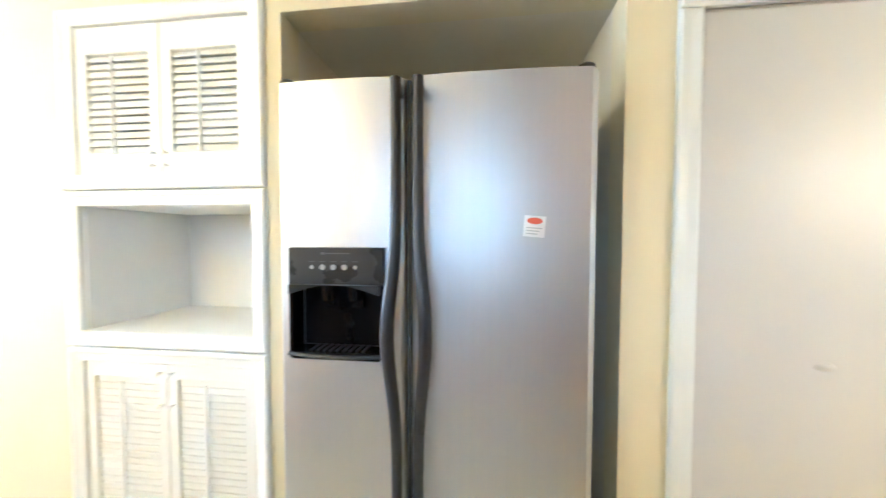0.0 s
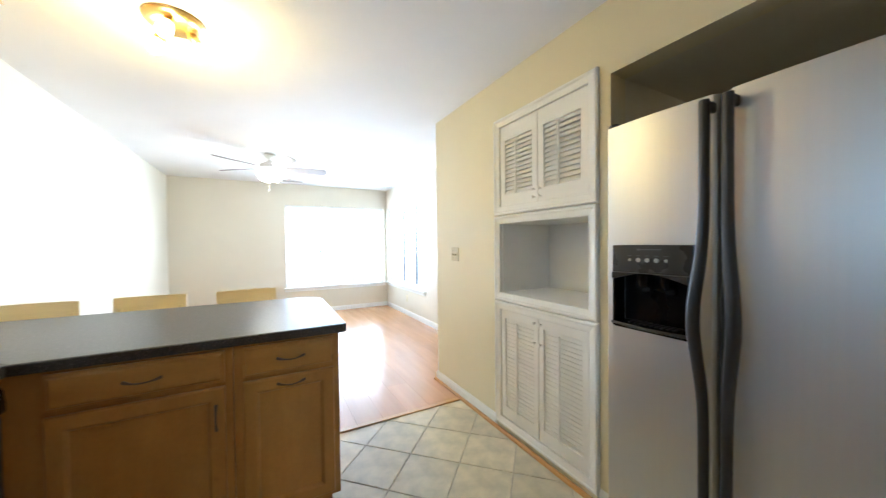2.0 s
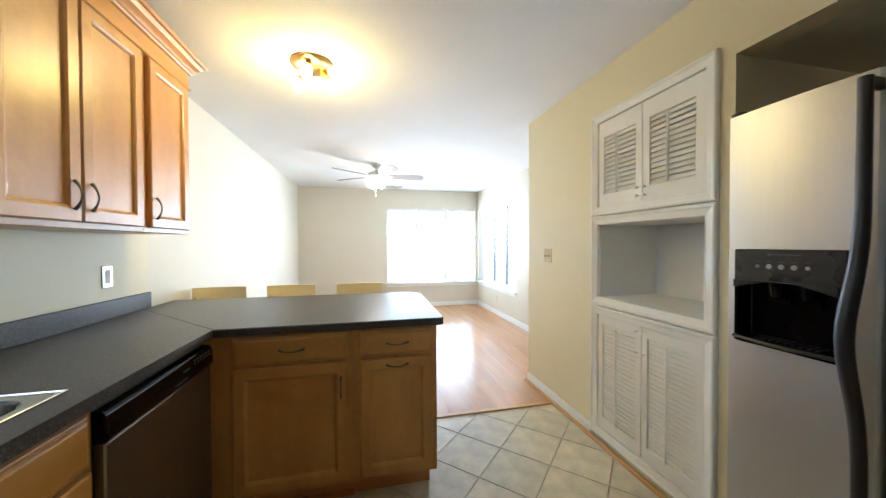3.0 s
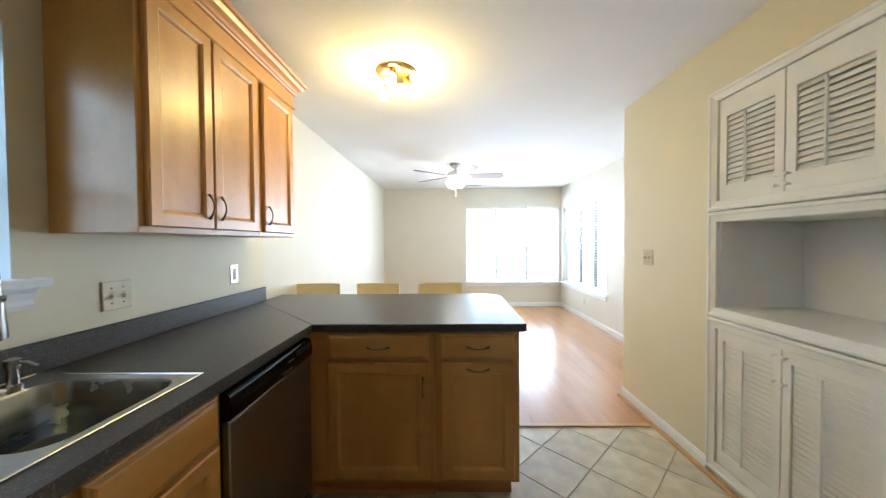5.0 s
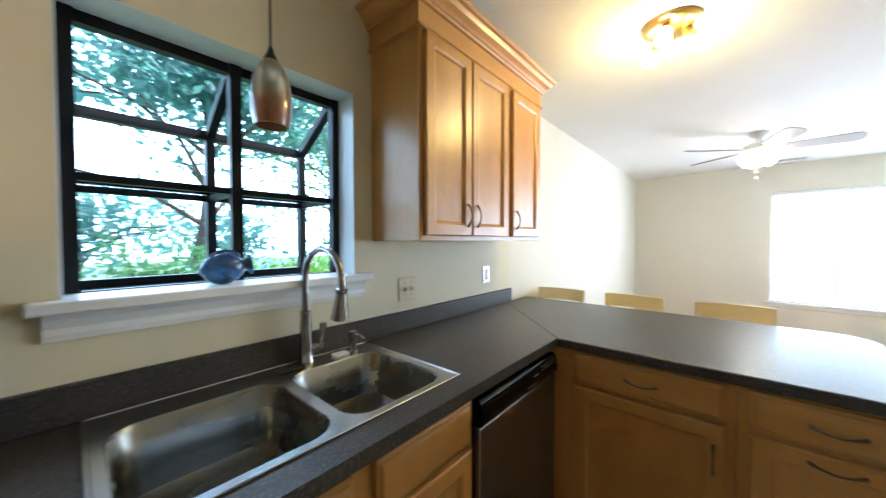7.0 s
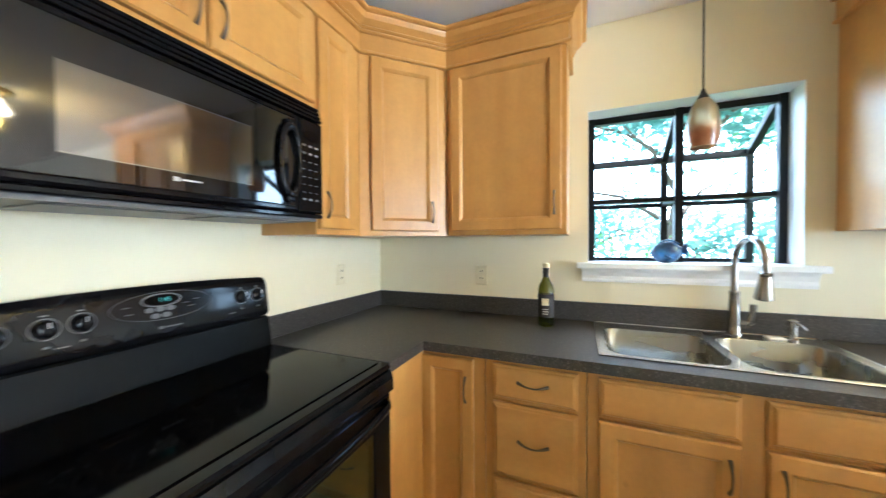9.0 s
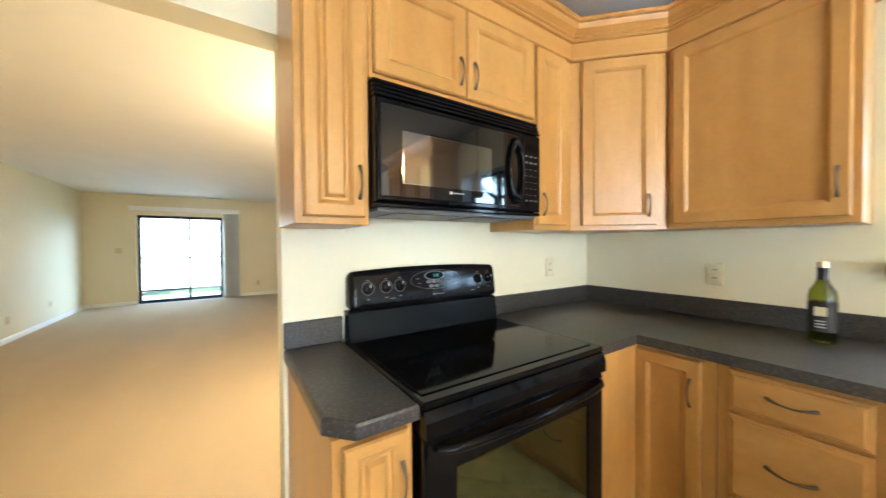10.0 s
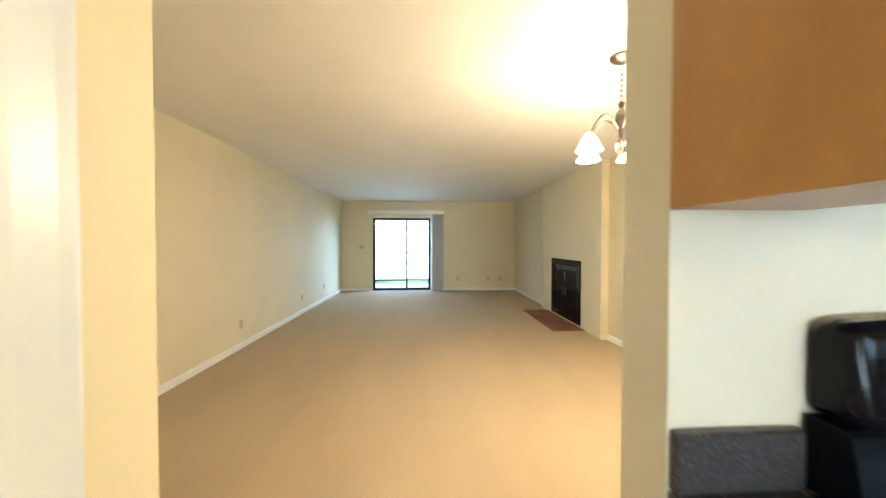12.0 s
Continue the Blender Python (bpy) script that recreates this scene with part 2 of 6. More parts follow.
def rings(bm, m, x0, x1, z0, z1, prof, cap=True, back=False):
    """Nested rectangles of (inset, height off the face), joined: doors, panels, mouldings."""
    loops = []
    for ins, h in prof:
        loops.append([bm.verts.new(m @ Vector((x, -h, z))) for x, z in ((x0 + ins, z0 + ins), (x1 - ins, z0 + ins), (x1 - ins, z1 - ins), (x0 + ins, z1 - ins))])
    for a, b in zip(loops, loops[1:]):
        for i in range(4):
            bm.faces.new((a[i], a[(i + 1) % 4], b[(i + 1) % 4], b[i]))
    if cap:
        bm.faces.new(loops[-1])
    if back:
        bm.faces.new(loops[0][::-1])
    return bm


def tube(bm, pts, rad, seg=10, caps=True):
    pts = [Vector(p) for p in pts]
    rad = rad if isinstance(rad, (list, tuple)) else [rad] * len(pts)
    side, loops = None, []
    for i, p in enumerate(pts):
        d = (pts[min(i + 1, len(pts) - 1)] - pts[max(i - 1, 0)]).normalized()
        if side is None:
            side = d.orthogonal().normalized()
        side = (side - d * side.dot(d)).normalized()
        up = d.cross(side)
        loops.append([bm.verts.new(p + rad[i] * (math.cos(a) * side + math.sin(a) * up)) for a in (2 * math.pi * k / seg for k in range(seg))])
    for a, b in zip(loops, loops[1:]):
        for i in range(seg):
            bm.faces.new((a[i], a[(i + 1) % seg], b[(i + 1) % seg], b[i]))
    if caps:
        bm.faces.new(loops[0][::-1])
        bm.faces.new(loops[-1])
    return bm


def lathe(bm, prof, m=IDENT, seg=24, caps=True):
    """Turns (radius, height) rows round z."""
    loops = [[bm.verts.new(m @ Vector((max(r, 1e-4) * math.cos(a), max(r, 1e-4) * math.sin(a), z))) for a in (2 * math.pi * k / seg for k in range(seg))] for r, z in prof]
    for a, b in zip(loops, loops[1:]):
        for i in range(seg):
            bm.faces.new((a[i], a[(i + 1) % seg], b[(i + 1) % seg], b[i]))
    if caps:
        bm.faces.new(loops[0][::-1])
        bm.faces.new(loops[-1])
    return bm


def extrude(bm, m, outline, z0, z1, bev=0.0):
    """A prism over an outline in the frame's x, y."""
    lo = [bm.verts.new(m @ Vector((x, y, z0))) for x, y in outline]
    hi = [bm.verts.new(m @ Vector((x, y, z1))) for x, y in outline]
    k = len(outline)
    for i in range(k):
        bm.faces.new((lo[i], lo[(i + 1) % k], hi[(i + 1) % k], hi[i]))
    bm.faces.new(lo[::-1])
    top = bm.faces.new(hi)
    if bev:
        bmesh.ops.bevel(bm, geom=list(top.edges), offset=bev, segments=2, affect="EDGES", profile=0.5)
    return bm


def sweep(bm, path, prof, m=IDENT):
    """A moulding: profile rows (out, up) along a level path of (x, y); out is to the right of the way."""
    loops = []
    for i, p in enumerate(path):
        p = Vector(p)
        d0 = (p - Vector(path[i - 1])).normalized() if i else None
        d1 = (Vector(path[i + 1]) - p).normalized() if i + 1 < len(path) else None
        n0 = Vector((d0.y, -d0.x)) if d0 else None
        n1 = Vector((d1.y, -d1.x)) if d1 else None
        if n0 and n1:
            k = (n0 + n1).normalized()
            k = k / max(0.3, k.dot(n0))
        else:
            k = n0 or n1
        loops.append([bm.verts.new(m @ Vector((p.x + k.x * o, p.y + k.y * o, z))) for o, z in prof])
    q = len(prof)
    for a, b in zip(loops, loops[1:]):
        for i in range(q):
            bm.faces.new((a[i], a[(i + 1) % q], b[(i + 1) % q], b[i]))
    bm.faces.new(loops[0][::-1])
    bm.faces.new(loops[-1])
    return bm


def wall(name, origin, u, n, length, height, thick, holes, mat, label):
    """A wall whose face runs along u from origin, seen from the side of n, with openings (x0, x1, z0, z1) through it."""
    m = axes(origin, u, n)
    xs = sorted({0, length, *(h[0] for h in holes), *(h[1] for h in holes)})
    zs = sorted({0, height, *(h[2] for h in holes), *(h[3] for h in holes)})

    def solid(i, k):
        if not (0 <= i < len(xs) - 1 and 0 <= k < len(zs) - 1):
            return False
        cx, cz = (xs[i] + xs[i + 1]) / 2, (zs[k] + zs[k + 1]) / 2
        return not any(h[0] < cx < h[1] and h[2] < cz < h[3] for h in holes)
    bm = bmesh.new()

    def quad(*ps):
        bm.faces.new([bm.verts.new(m @ Vector(p)) for p in ps])
    for i in range(len(xs) - 1):
        for k in range(len(zs) - 1):
            if not solid(i, k):
                continue
            a, b, c, d = xs[i], xs[i + 1], zs[k], zs[k + 1]
            quad((a, 0, c), (b, 0, c), (b, 0, d), (a, 0, d))
            quad((a, thick, c), (a, thick, d), (b, thick, d), (b, thick, c))
            if not solid(i - 1, k):
                quad((a, 0, c), (a, 0, d), (a, thick, d), (a, thick, c))
            if not solid(i + 1, k):
                quad((b, 0, c), (b, thick, c), (b, thick, d), (b, 0, d))
            if not solid(i, k - 1):
                quad((a, 0, c), (a, thick, c), (b, thick, c), (b, 0, c))
            if not solid(i, k + 1):
                quad((a, 0, d), (b, 0, d), (b, thick, d), (a, thick, d))
    bmesh.ops.remove_doubles(bm, verts=bm.verts, dist=1e-4)
    return tagged(part(name, bm, mat), label, "wall", kind="structure")


# ---- the shell ----
H = 2.415
YS, YN, XE, XW = -0.30, 2.49, 3.42, -4.36
wall("wall_dining_south", (XW, YS, 0), (1, 0, 0), (0, 1, 0), -0.01 - XW, H, 0.15, [], PALE, "pale cream painted dining room wall running on from the kitchen")
wall("wall_south", (-0.01, YS, 0), (1, 0, 0), (0, 1, 0), XE + 0.01, H, 0.15, [(1.335, 2.162, 1.19, 1.988)], PAINT, "painted pale yellow kitchen wall with a window opening over the sink")
wall("wall_east", (XE, 2.49, 0), (0, -1, 0), (-1, 0, 0), 2.94, H, 0.12, [(0, 0.91, 0, 2.05)], PAINT, "painted cream wall behind the range with a wide cased passage")
wall("wall_north", (-0.47, YN, 0), (1, 0, 0), (0, -1, 0), 4.06, H, 0.11, [(0.945, 1.655, 0.09, 2.075), (1.765, 2.88, 0, 2.07), (3.087, 3.86, 0, 2.0)], PAINT, "painted pale yellow wall with a recess for the refrigerator")
wall("wall_jog", (-0.47, 2.60, 0), (0, 1, 0), (-1, 0, 0), 0.71, H, 0.11, [], BEIGE, "short beige wall where the kitchen meets the dining room")
wall("wall_dining_north", (XW, 3.31, 0), (1, 0, 0), (0, -1, 0), 4.0, H, 0.15, [(0.10, 1.885, 0.52, 2.02)], BEIGE, "beige painted dining room wall with a wide window")
wall("wall_dining_west", (XW, -0.45, 0), (0, 1, 0), (1, 0, 0), 3.91, H, 0.15, [(1.83, 3.70, 0.50, 2.03)], BEIGE, "beige painted dining room wall with a wide window")
wall("wall_living_west", (3.59, 2.60, 0), (0, 1, 0), (1, 0, 0), 1.63, 2.43, 0.11, [], CREAM, "cream painted living room wall beside the passage")
wall("wall_living_north", (3.48, 4.23, 0), (1, 0, 0), (0, -1, 0), 8.31, 2.43, 0.12, [], CREAM, "long cream painted living room wall")
wall("wall_living_east", (11.79, 4.35, 0), (0, -1, 0), (-1, 0, 0), 4.95, 2.43, 0.15, [(0.95, 2.51, 0, 1.98)], CREAM, "cream painted end wall with a sliding patio door")
wall("wall_living_south", (3.54, -0.48, 0), (1, 0, 0), (0, 1, 0), 8.25, 2.43, 0.12, [], CREAM, "cream painted living room wall beside the fireplace")

tagged(part("ceiling_kitchen", boxes((-4.51, 3.54, -0.45, 3.46, H, H + 0.1)), CEIL), "white painted ceiling of the kitchen and dining room", "ceiling", kind="structure")
tagged(part("ceiling_living", boxes((3.541, 11.94, -0.60, 4.36, 2.43, 2.53)), CEIL), "warm white textured living room ceiling", "ceiling", kind="structure")
floor_k = tagged(part("floor_kitchen", boxes((-0.03, 3.55, -0.30, 3.4, -0.12, -0.006)), GROUT), "beige ceramic tiles laid diagonally with grey grout", "floor", kind="structure")
floor_d = tagged(part("floor_dining", boxes((-4.36, -0.03, -0.30, 3.31, -0.12, -0.010)), GROUT), "honey coloured laminate plank floor", "floor", kind="structure")
tagged(part("floor_living", boxes((3.55, 11.80, -0.48, 4.23, -0.12, 0.008)), CARPET), "tan wall-to-wall carpet", "carpet", kind="structure")

# refrigerator recess
rl = tagged(thing("recess_lining", (1.85, 3.0, 0), "painted sides and top of the refrigerator recess", "wall"), kind="structure")
for name, b in (("side", (1.185, 1.295, 2.60, 3.30, 0, 2.17)), ("side", (2.41, 2.52, 2.60, 3.30, 0, 2.17)), ("back", (1.185, 2.52, 3.30, 3.40, 0, 2.17)), ("soffit", (1.295, 2.41, 2.60, 3.30, 2.07, 2.17))):
    part(name, boxes(b), PALE, rl)

# ---- cabinets ----


def pull(m, x, z, length, upright, parent):
    """An arched bar pull on a face, its middle at x, z."""
    pts, rad = [], []
    for k in range(11):
        s = k / 10
        off = (s - 0.5) * length
        h = 0.003 + 0.021 * math.sin(math.pi * s) ** 0.8
        pts.append(m @ Vector((x, -h, z + off) if upright else (x + off, -h, z - 0.006 * math.sin(math.pi * s))))
        rad.append(0.0032 + 0.0030 * abs(math.cos(math.pi * s)) ** 6)
    return part("handle", tube(bmesh.new(), pts, rad, 8), PEWTER, parent, "dark pewter arched pull", True)


def front(name, m, x0, x1, z0, z1, parent, handle=None, kind="flat", rail=0.055, mat=None):
    """A door or drawer front standing 20 mm off the face: kind flat (recessed panel), raised or slab."""
    mat = mat or (WOODV if (z1 - z0) > (x1 - x0) * 0.8 else WOODH)
    bm = bmesh.new()
    if kind == "slab":
        rings(bm, m, x0, x1, z0, z1, [(0, 0.001), (0, 0.011), (0.004, 0.0135), (0.009, 0.014), (0.013, 0.019), (0.018, 0.021)])
        door = part(name, bm, mat, parent)
    else:
        rings(bm, m, x0, x1, z0, z1, [(0, 0.001), (0, 0.016), (0.005, 0.021), (rail - 0.008, 0.021), (rail, 0.016), (rail + 0.006, 0.009), (rail + 0.010, 0.009)], cap=False)
        door = part(name, bm, mat, parent)
        pb = bmesh.new()
        if kind == "raised":
            rings(pb, m, x0 + rail + 0.010, x1 - rail - 0.010, z0 + rail + 0.010, z1 - rail - 0.010, [(0, 0.009), (0.004, 0.0085), (0.013, 0.0185), (0.016, 0.019)])
        else:
            rings(pb, m, x0 + rail + 0.010, x1 - rail - 0.010, z0 + rail + 0.010, z1 - rail - 0.010, [(0, 0.009), (0.004, 0.0085)])
        part("panel", pb, mat, door)
    if handle:
        hx, hz, up = handle
        pull(m @ Matrix.Translation((0, -0.021, 0)), hx, hz, 0.102 if up else 0.11, up, door)
    return door


def carcass(name, place, label, body, group="cabinets"):
    c = thing(name, place, label, "cabinet", group)
    part("body", body, WOODV, c)
    return c


UPG, BASEG = "wall cabinets", "base cabinets"
UB, UT = 1.358, 2.285

# wall cabinets on the sink wall, dining side
S = axes((0, 0.003, 0), (-1, 0, 0), (0, 1, 0))     # x runs towards the dining room
c = carcass("wall_cabinet", (0.905, -0.14, UB), "honey maple two-door wall cabinet with recessed panels", boxes((0.555, 1.234, YS + 0.002, 0.003, UB, UT), bev=0.002), UPG)
front("door", S, -1.212, -0.910, UB + 0.022, 2.183, c, (-0.945, UB + 0.115, True))
front("door", S, -0.904, -0.578, UB + 0.022, 2.183, c, (-0.872, UB + 0.115, True))
c = carcass("wall_cabinet", (0.36, -0.14, UB), "narrow honey maple wall cabinet with one door", boxes((0.170, 0.553, YS + 0.002, 0.003, UB, UT), bev=0.002), UPG)
front("door", S, -0.528, -0.192, UB + 0.022, 2.183, c, (-0.495, UB + 0.115, True))
# wall cabinets round the range corner
c = carcass("wall_cabinet", (2.52, -0.14, UB), "honey maple wall cabinet with one wide door beside the window", boxes((2.240, 2.808, YS + 0.002, 0.003, UB, UT), bev=0.002), UPG)
front("door", S, -2.785, -2.262, UB + 0.022, 2.183, c, (-2.292, UB + 0.14, True))
A, B = Vector((2.812, 0.003)), Vector((3.117, 0.308))
diag = axes((B.x, B.y, 0), (A - B).to_3d(), (-1, 1, 0))
dl = (A - B).length
c = thing("corner_cabinet", (3.15, 0.0, UB), "honey maple diagonal corner wall cabinet with one door", "cabinet", UPG)
part("body", extrude(bmesh.new(), IDENT, [(2.812, YS + 0.002), (3.418, YS + 0.002), (3.418, 0.308), (3.117, 0.308), (2.812, 0.003)], UB, UT), WOODV, c)
front("door", diag, 0.050, dl - 0.050, UB + 0.022, 2.183, c, (dl - 0.085, UB + 0.115, True))
E_ = axes((3.117, 0, 0), (0, -1, 0), (-1, 0, 0))     # x runs south
c = carcass("wall_cabinet", (3.27, 0.45, UB), "narrow honey maple wall cabinet beside the microwave", boxes((3.117, 3.418, 0.311, 0.578, UB, UT), bev=0.002), UPG)
front("door", E_, -0.572, -0.365, UB + 0.022, 2.183, c, (-0.54, UB + 0.115, True))
c = carcass("wall_cabinet", (3.27, 0.97, 1.84), "short honey maple two-door wall cabinet over the microwave", boxes((3.117, 3.418, 0.581, 1.358, 1.835, UT), bev=0.002), UPG)
front("door", E_, -1.345, -0.975, 1.85, 2.183, c, (-1.005, 1.94, True))
front("door", E_, -0.968, -0.595, 1.85, 2.183, c, (-0.938, 1.94, True))
c = carcass("wall_cabinet", (3.27, 1.47, UB), "narrow honey maple wall cabinet with a raised panel door", boxes((3.117, 3.418, 1.361, 1.583, UB, UT), bev=0.002), UPG)
front("door", E_, -1.560, -1.378, UB + 0.022, 2.183, c, (-1.398, UB + 0.13, True), "raised", 0.045)
# crown mouldings
CROWN = [(0.0, 2.188), (0.012, 2.188), (0.018, 2.192), (0.018, 2.200), (0.012, 2.204), (0.008, 2.206), (0.008, 2.278), (0.020, 2.280), (0.024, 2.286), (0.020, 2.292),
         (0.026, 2.294), (0.032, 2.300), (0.028, 2.305), (0.036, 2.312), (0.052, 2.322), (0.060, 2.336), (0.062, 2.342), (0.074, 2.344), (0.080, 2.350), (0.080, 2.360), (0.0, 2.360)]
tagged(part("crown_moulding", sweep(bmesh.new(), [(1.235, YS + 0.002), (1.235, 0.004), (0.169, 0.004), (0.169, YS + 0.002)], CROWN), WOODH), "stepped honey maple crown moulding on the wall cabinets", "moulding", kind="structure")
tagged(part("crown_moulding", sweep(bmesh.new(), [(3.418, 1.584), (3.116, 1.584), (3.116, 0.308), (2.811, 0.004), (2.239, 0.004), (2.239, YS + 0.002)], CROWN), WOODH), "stepped honey maple crown moulding on the wall cabinets", "moulding", kind="structure")

# base cabinets on the sink wall
BT = 0.876
SB = axes((0, 0.305, 0), (-1, 0, 0), (0, 1, 0))


def base(name, x0, x1, y0, y1, label, toe):
    """A base cabinet carcass with a set-back plinth; toe is the side of the plinth that steps in."""
    c = thing(name, ((x0 + x1) / 2, (y0 + y1) / 2, 0), label, "cabinet", BASEG)
    part("body", boxes((x0, x1, y0, y1, 0.105, BT), bev=0.0015), WOODV, c)
    t = 0.07
    part("plinth", boxes((x0 + (t if "w" in toe else 0.002), x1 - (t if "e" in toe else 0.002), y0 + 0.002, y1 - (t if "n" in toe else 0.002), 0.0, 0.105)), WOODE, c)
    return c


c = base("base_cabinet", 2.530, 2.815, YS + 0.002, 0.305, "honey maple corner base cabinet with one narrow door", "n")
front("door", SB, -2.800, -2.575, 0.125, 0.858, c, (-2.605, 0.74, True), rail=0.05)
c = base("base_cabinet", 2.165, 2.528, YS + 0.002, 0.305, "honey maple base cabinet with a stack of drawers", "n")
for z0, z1 in ((0.725, 0.858), (0.43, 0.712), (0.125, 0.417)):
    front("drawer", SB, -2.497, -2.192, z0, z1, c, (-2.345, (z0 + z1) / 2 + 0.01, False), "slab", mat=WOODH)
c = thing("sink_cabinet", (1.73, 0.0, 0), "honey maple sink base cabinet with two doors under false drawer fronts", "cabinet", BASEG)
for x0 in (1.300, 2.145):
    part("side_panel", boxes((x0, x0 + 0.018, YS + 0.002, 0.287, 0.105, BT)), WOODV, c)
part("bottom_panel", boxes((1.318, 2.145, YS + 0.002, 0.287, 0.105, 0.125)), WOODV, c)
part("face_frame", boxes((1.300, 2.163, 0.2875, 0.305, 0.105, BT), bev=0.001), WOODV, c)
part("plinth", boxes((1.302, 2.161, YS + 0.004, 0.235, 0.0, 0.105)), WOODE, c)
for x0, x1, hx in ((-2.127, -1.745, -1.775), (-1.685, -1.325, -1.655)):
    front("drawer_front", SB, x0, x1, 0.725, 0.858, c, None, "slab", mat=WOODH)
    front("door", SB, x0, x1, 0.125, 0.712, c, (hx, 0.62, True))
# filler beside the range
fp_ = thing("filler_panel", (2.81, 0.45, 0), "plain honey maple filler panel beside the range", "panel", BASEG)
part("stile", boxes((2.797, 2.815, 0.307, 0.592, 0.105, BT), bev=0.001), WOODV, fp_)
part("plinth", boxes((2.86, 2.88, 0.307, 0.592, 0, 0.105)), WOODE, fp_)
c = thing("base_cabinet", (3.1, 1.47, 0), "narrow honey maple base cabinet at the end of the range counter", "cabinet", BASEG)
part("body", boxes((2.815, 3.418, 1.372, 1.565, 0.105, BT), bev=0.0015), WOODV, c)
part("plinth", boxes((2.885, 3.416, 1.374, 1.563, 0, 0.105)), WOODE, c)
EB = axes((2.815, 0, 0), (0, -1, 0), (-1, 0, 0))
front("door", EB, -1.545, -1.39, 0.125, 0.858, c, (-1.41, 0.74, True), "raised", 0.036)
# peninsula
P = axes((0.660, 0, 0), (0, 1, 0), (1, 0, 0))
c = thing("peninsula_cabinet", (0.38, 0.62, 0), "honey maple peninsula base cabinet with a drawer over a door", "cabinet", BASEG)
part("body", boxes((0.10, 0.660, YS + 0.002, 0.943, 0.105, BT), bev=0.0015), WOODV, c)
part("plinth", boxes((0.102, 0.590, YS + 0.004, 0.943, 0, 0.105)), WOODE, c)
PSHOE = [(0.0, 0.001), (-0.020, 0.001), (-0.019, 0.010), (-0.013, 0.018), (-0.006, 0.022), (0.0, 0.023)]
part("shoe_moulding", sweep(bmesh.new(), [(0.5905, 0.30), (0.5905, 0.9445)], [(-o, z) for o, z in PSHOE]), WOODE, c)
front("drawer", P, 0.408, 0.915, 0.735, 0.862, c, (0.664, 0.800, False), "slab", mat=WOODH)
front("door", P, 0.408, 0.915, 0.130, 0.718, c, (0.885, 0.60, True))
c = thing("peninsula_cabinet", (0.38, 1.15, 0), "narrow honey maple peninsula base cabinet with drawer and pull-out door", "cabinet", BASEG)
part("body", boxes((0.10, 0.660, 0.945, 1.368, 0.105, BT), bev=0.0015), WOODV, c)
part("plinth", boxes((0.102, 0.590, 0.945, 1.340, 0, 0.105)), WOODE, c)
part("shoe_moulding", sweep(bmesh.new(), [(0.10, 1.3405), (0.5905, 1.3405), (0.5905, 0.945)][::-1], PSHOE), WOODE, c)
front("drawer", P, 0.977, 1.342, 0.735, 0.862, c, (1.160, 0.800, False), "slab", mat=WOODH)
front("door", P, 0.977, 1.342, 0.130, 0.718, c, (1.160, 0.690, False))

# worktops
def rounded(cx, cy, r, a0, a1, k=6):
    return [(cx + r * math.cos(radians(a0 + (a1 - a0) * i / k)), cy + r * math.sin(radians(a0 + (a1 - a0) * i / k))) for i in range(k + 1)]


CT = 0.915
SX0, SX1, SY0, SY1 = 1.325, 2.100, -0.215, 0.232      # cut-out for the sink
w = thing("worktop", (1.3, 0, BT), "charcoal speckled laminate worktop with a peninsula and sink cut-out", "worktop")
pen = [(-0.27, YS + 0.001), (0.049, YS + 0.001), (0.685, 0.337), (0.685, 1.385), (0.672, 1.402), *rounded(-0.15, 1.292, 0.12, 90, 180), ]
part("top", extrude(bmesh.new(), IDENT, pen, BT + 0.001, CT, 0.006), COUNTER, w)
bm = bmesh.new()
for r in ((0.70, SX0, YS + 0.001, 0.335), (SX1, XE - 0.001, YS + 0.001, 0.335), (SX0, SX1, YS + 0.001, SY0), (SX0, SX1, SY1, 0.335)):
    box(bm, *r, BT + 0.001, CT)
box(bm, 2.785, XE - 0.001, 0.335, 0.595, BT + 0.001, CT)
bmesh.ops.remove_doubles(bm, verts=bm.verts, dist=1e-4)
part("top", bm, COUNTER, w)
part("top", extrude(bmesh.new(), IDENT, [(0.0515, YS + 0.001), (0.6998, YS + 0.001), (0.6998, 0.335), (0.6865, 0.335)], BT + 0.001, CT), COUNTER, w)
part("backsplash", boxes((-0.005, XE - 0.001, YS + 0.001, YS + 0.02, CT + 0.001, 1.012), bev=0.003), COUNTER, w)
part("backsplash", boxes((XE - 0.02, XE - 0.001, YS + 0.0205, 0.585, CT + 0.001, 1.012), bev=0.003), COUNTER, w)
w = thing("worktop", (3.1, 1.47, BT), "short charcoal speckled laminate worktop with a clipped corner beside the range", "worktop")
part("top", extrude(bmesh.new(), IDENT, [(2.785, 1.366), (XE - 0.001, 1.366), (XE - 0.001, 1.578), (2.85, 1.578), (2.785, 1.52)], BT + 0.001, CT, 0.009), COUNTER, w)
part("backsplash", boxes((XE - 0.02, XE - 0.001, 1.366, 1.578, CT + 0.001, 1.012), bev=0.003), COUNTER, w)

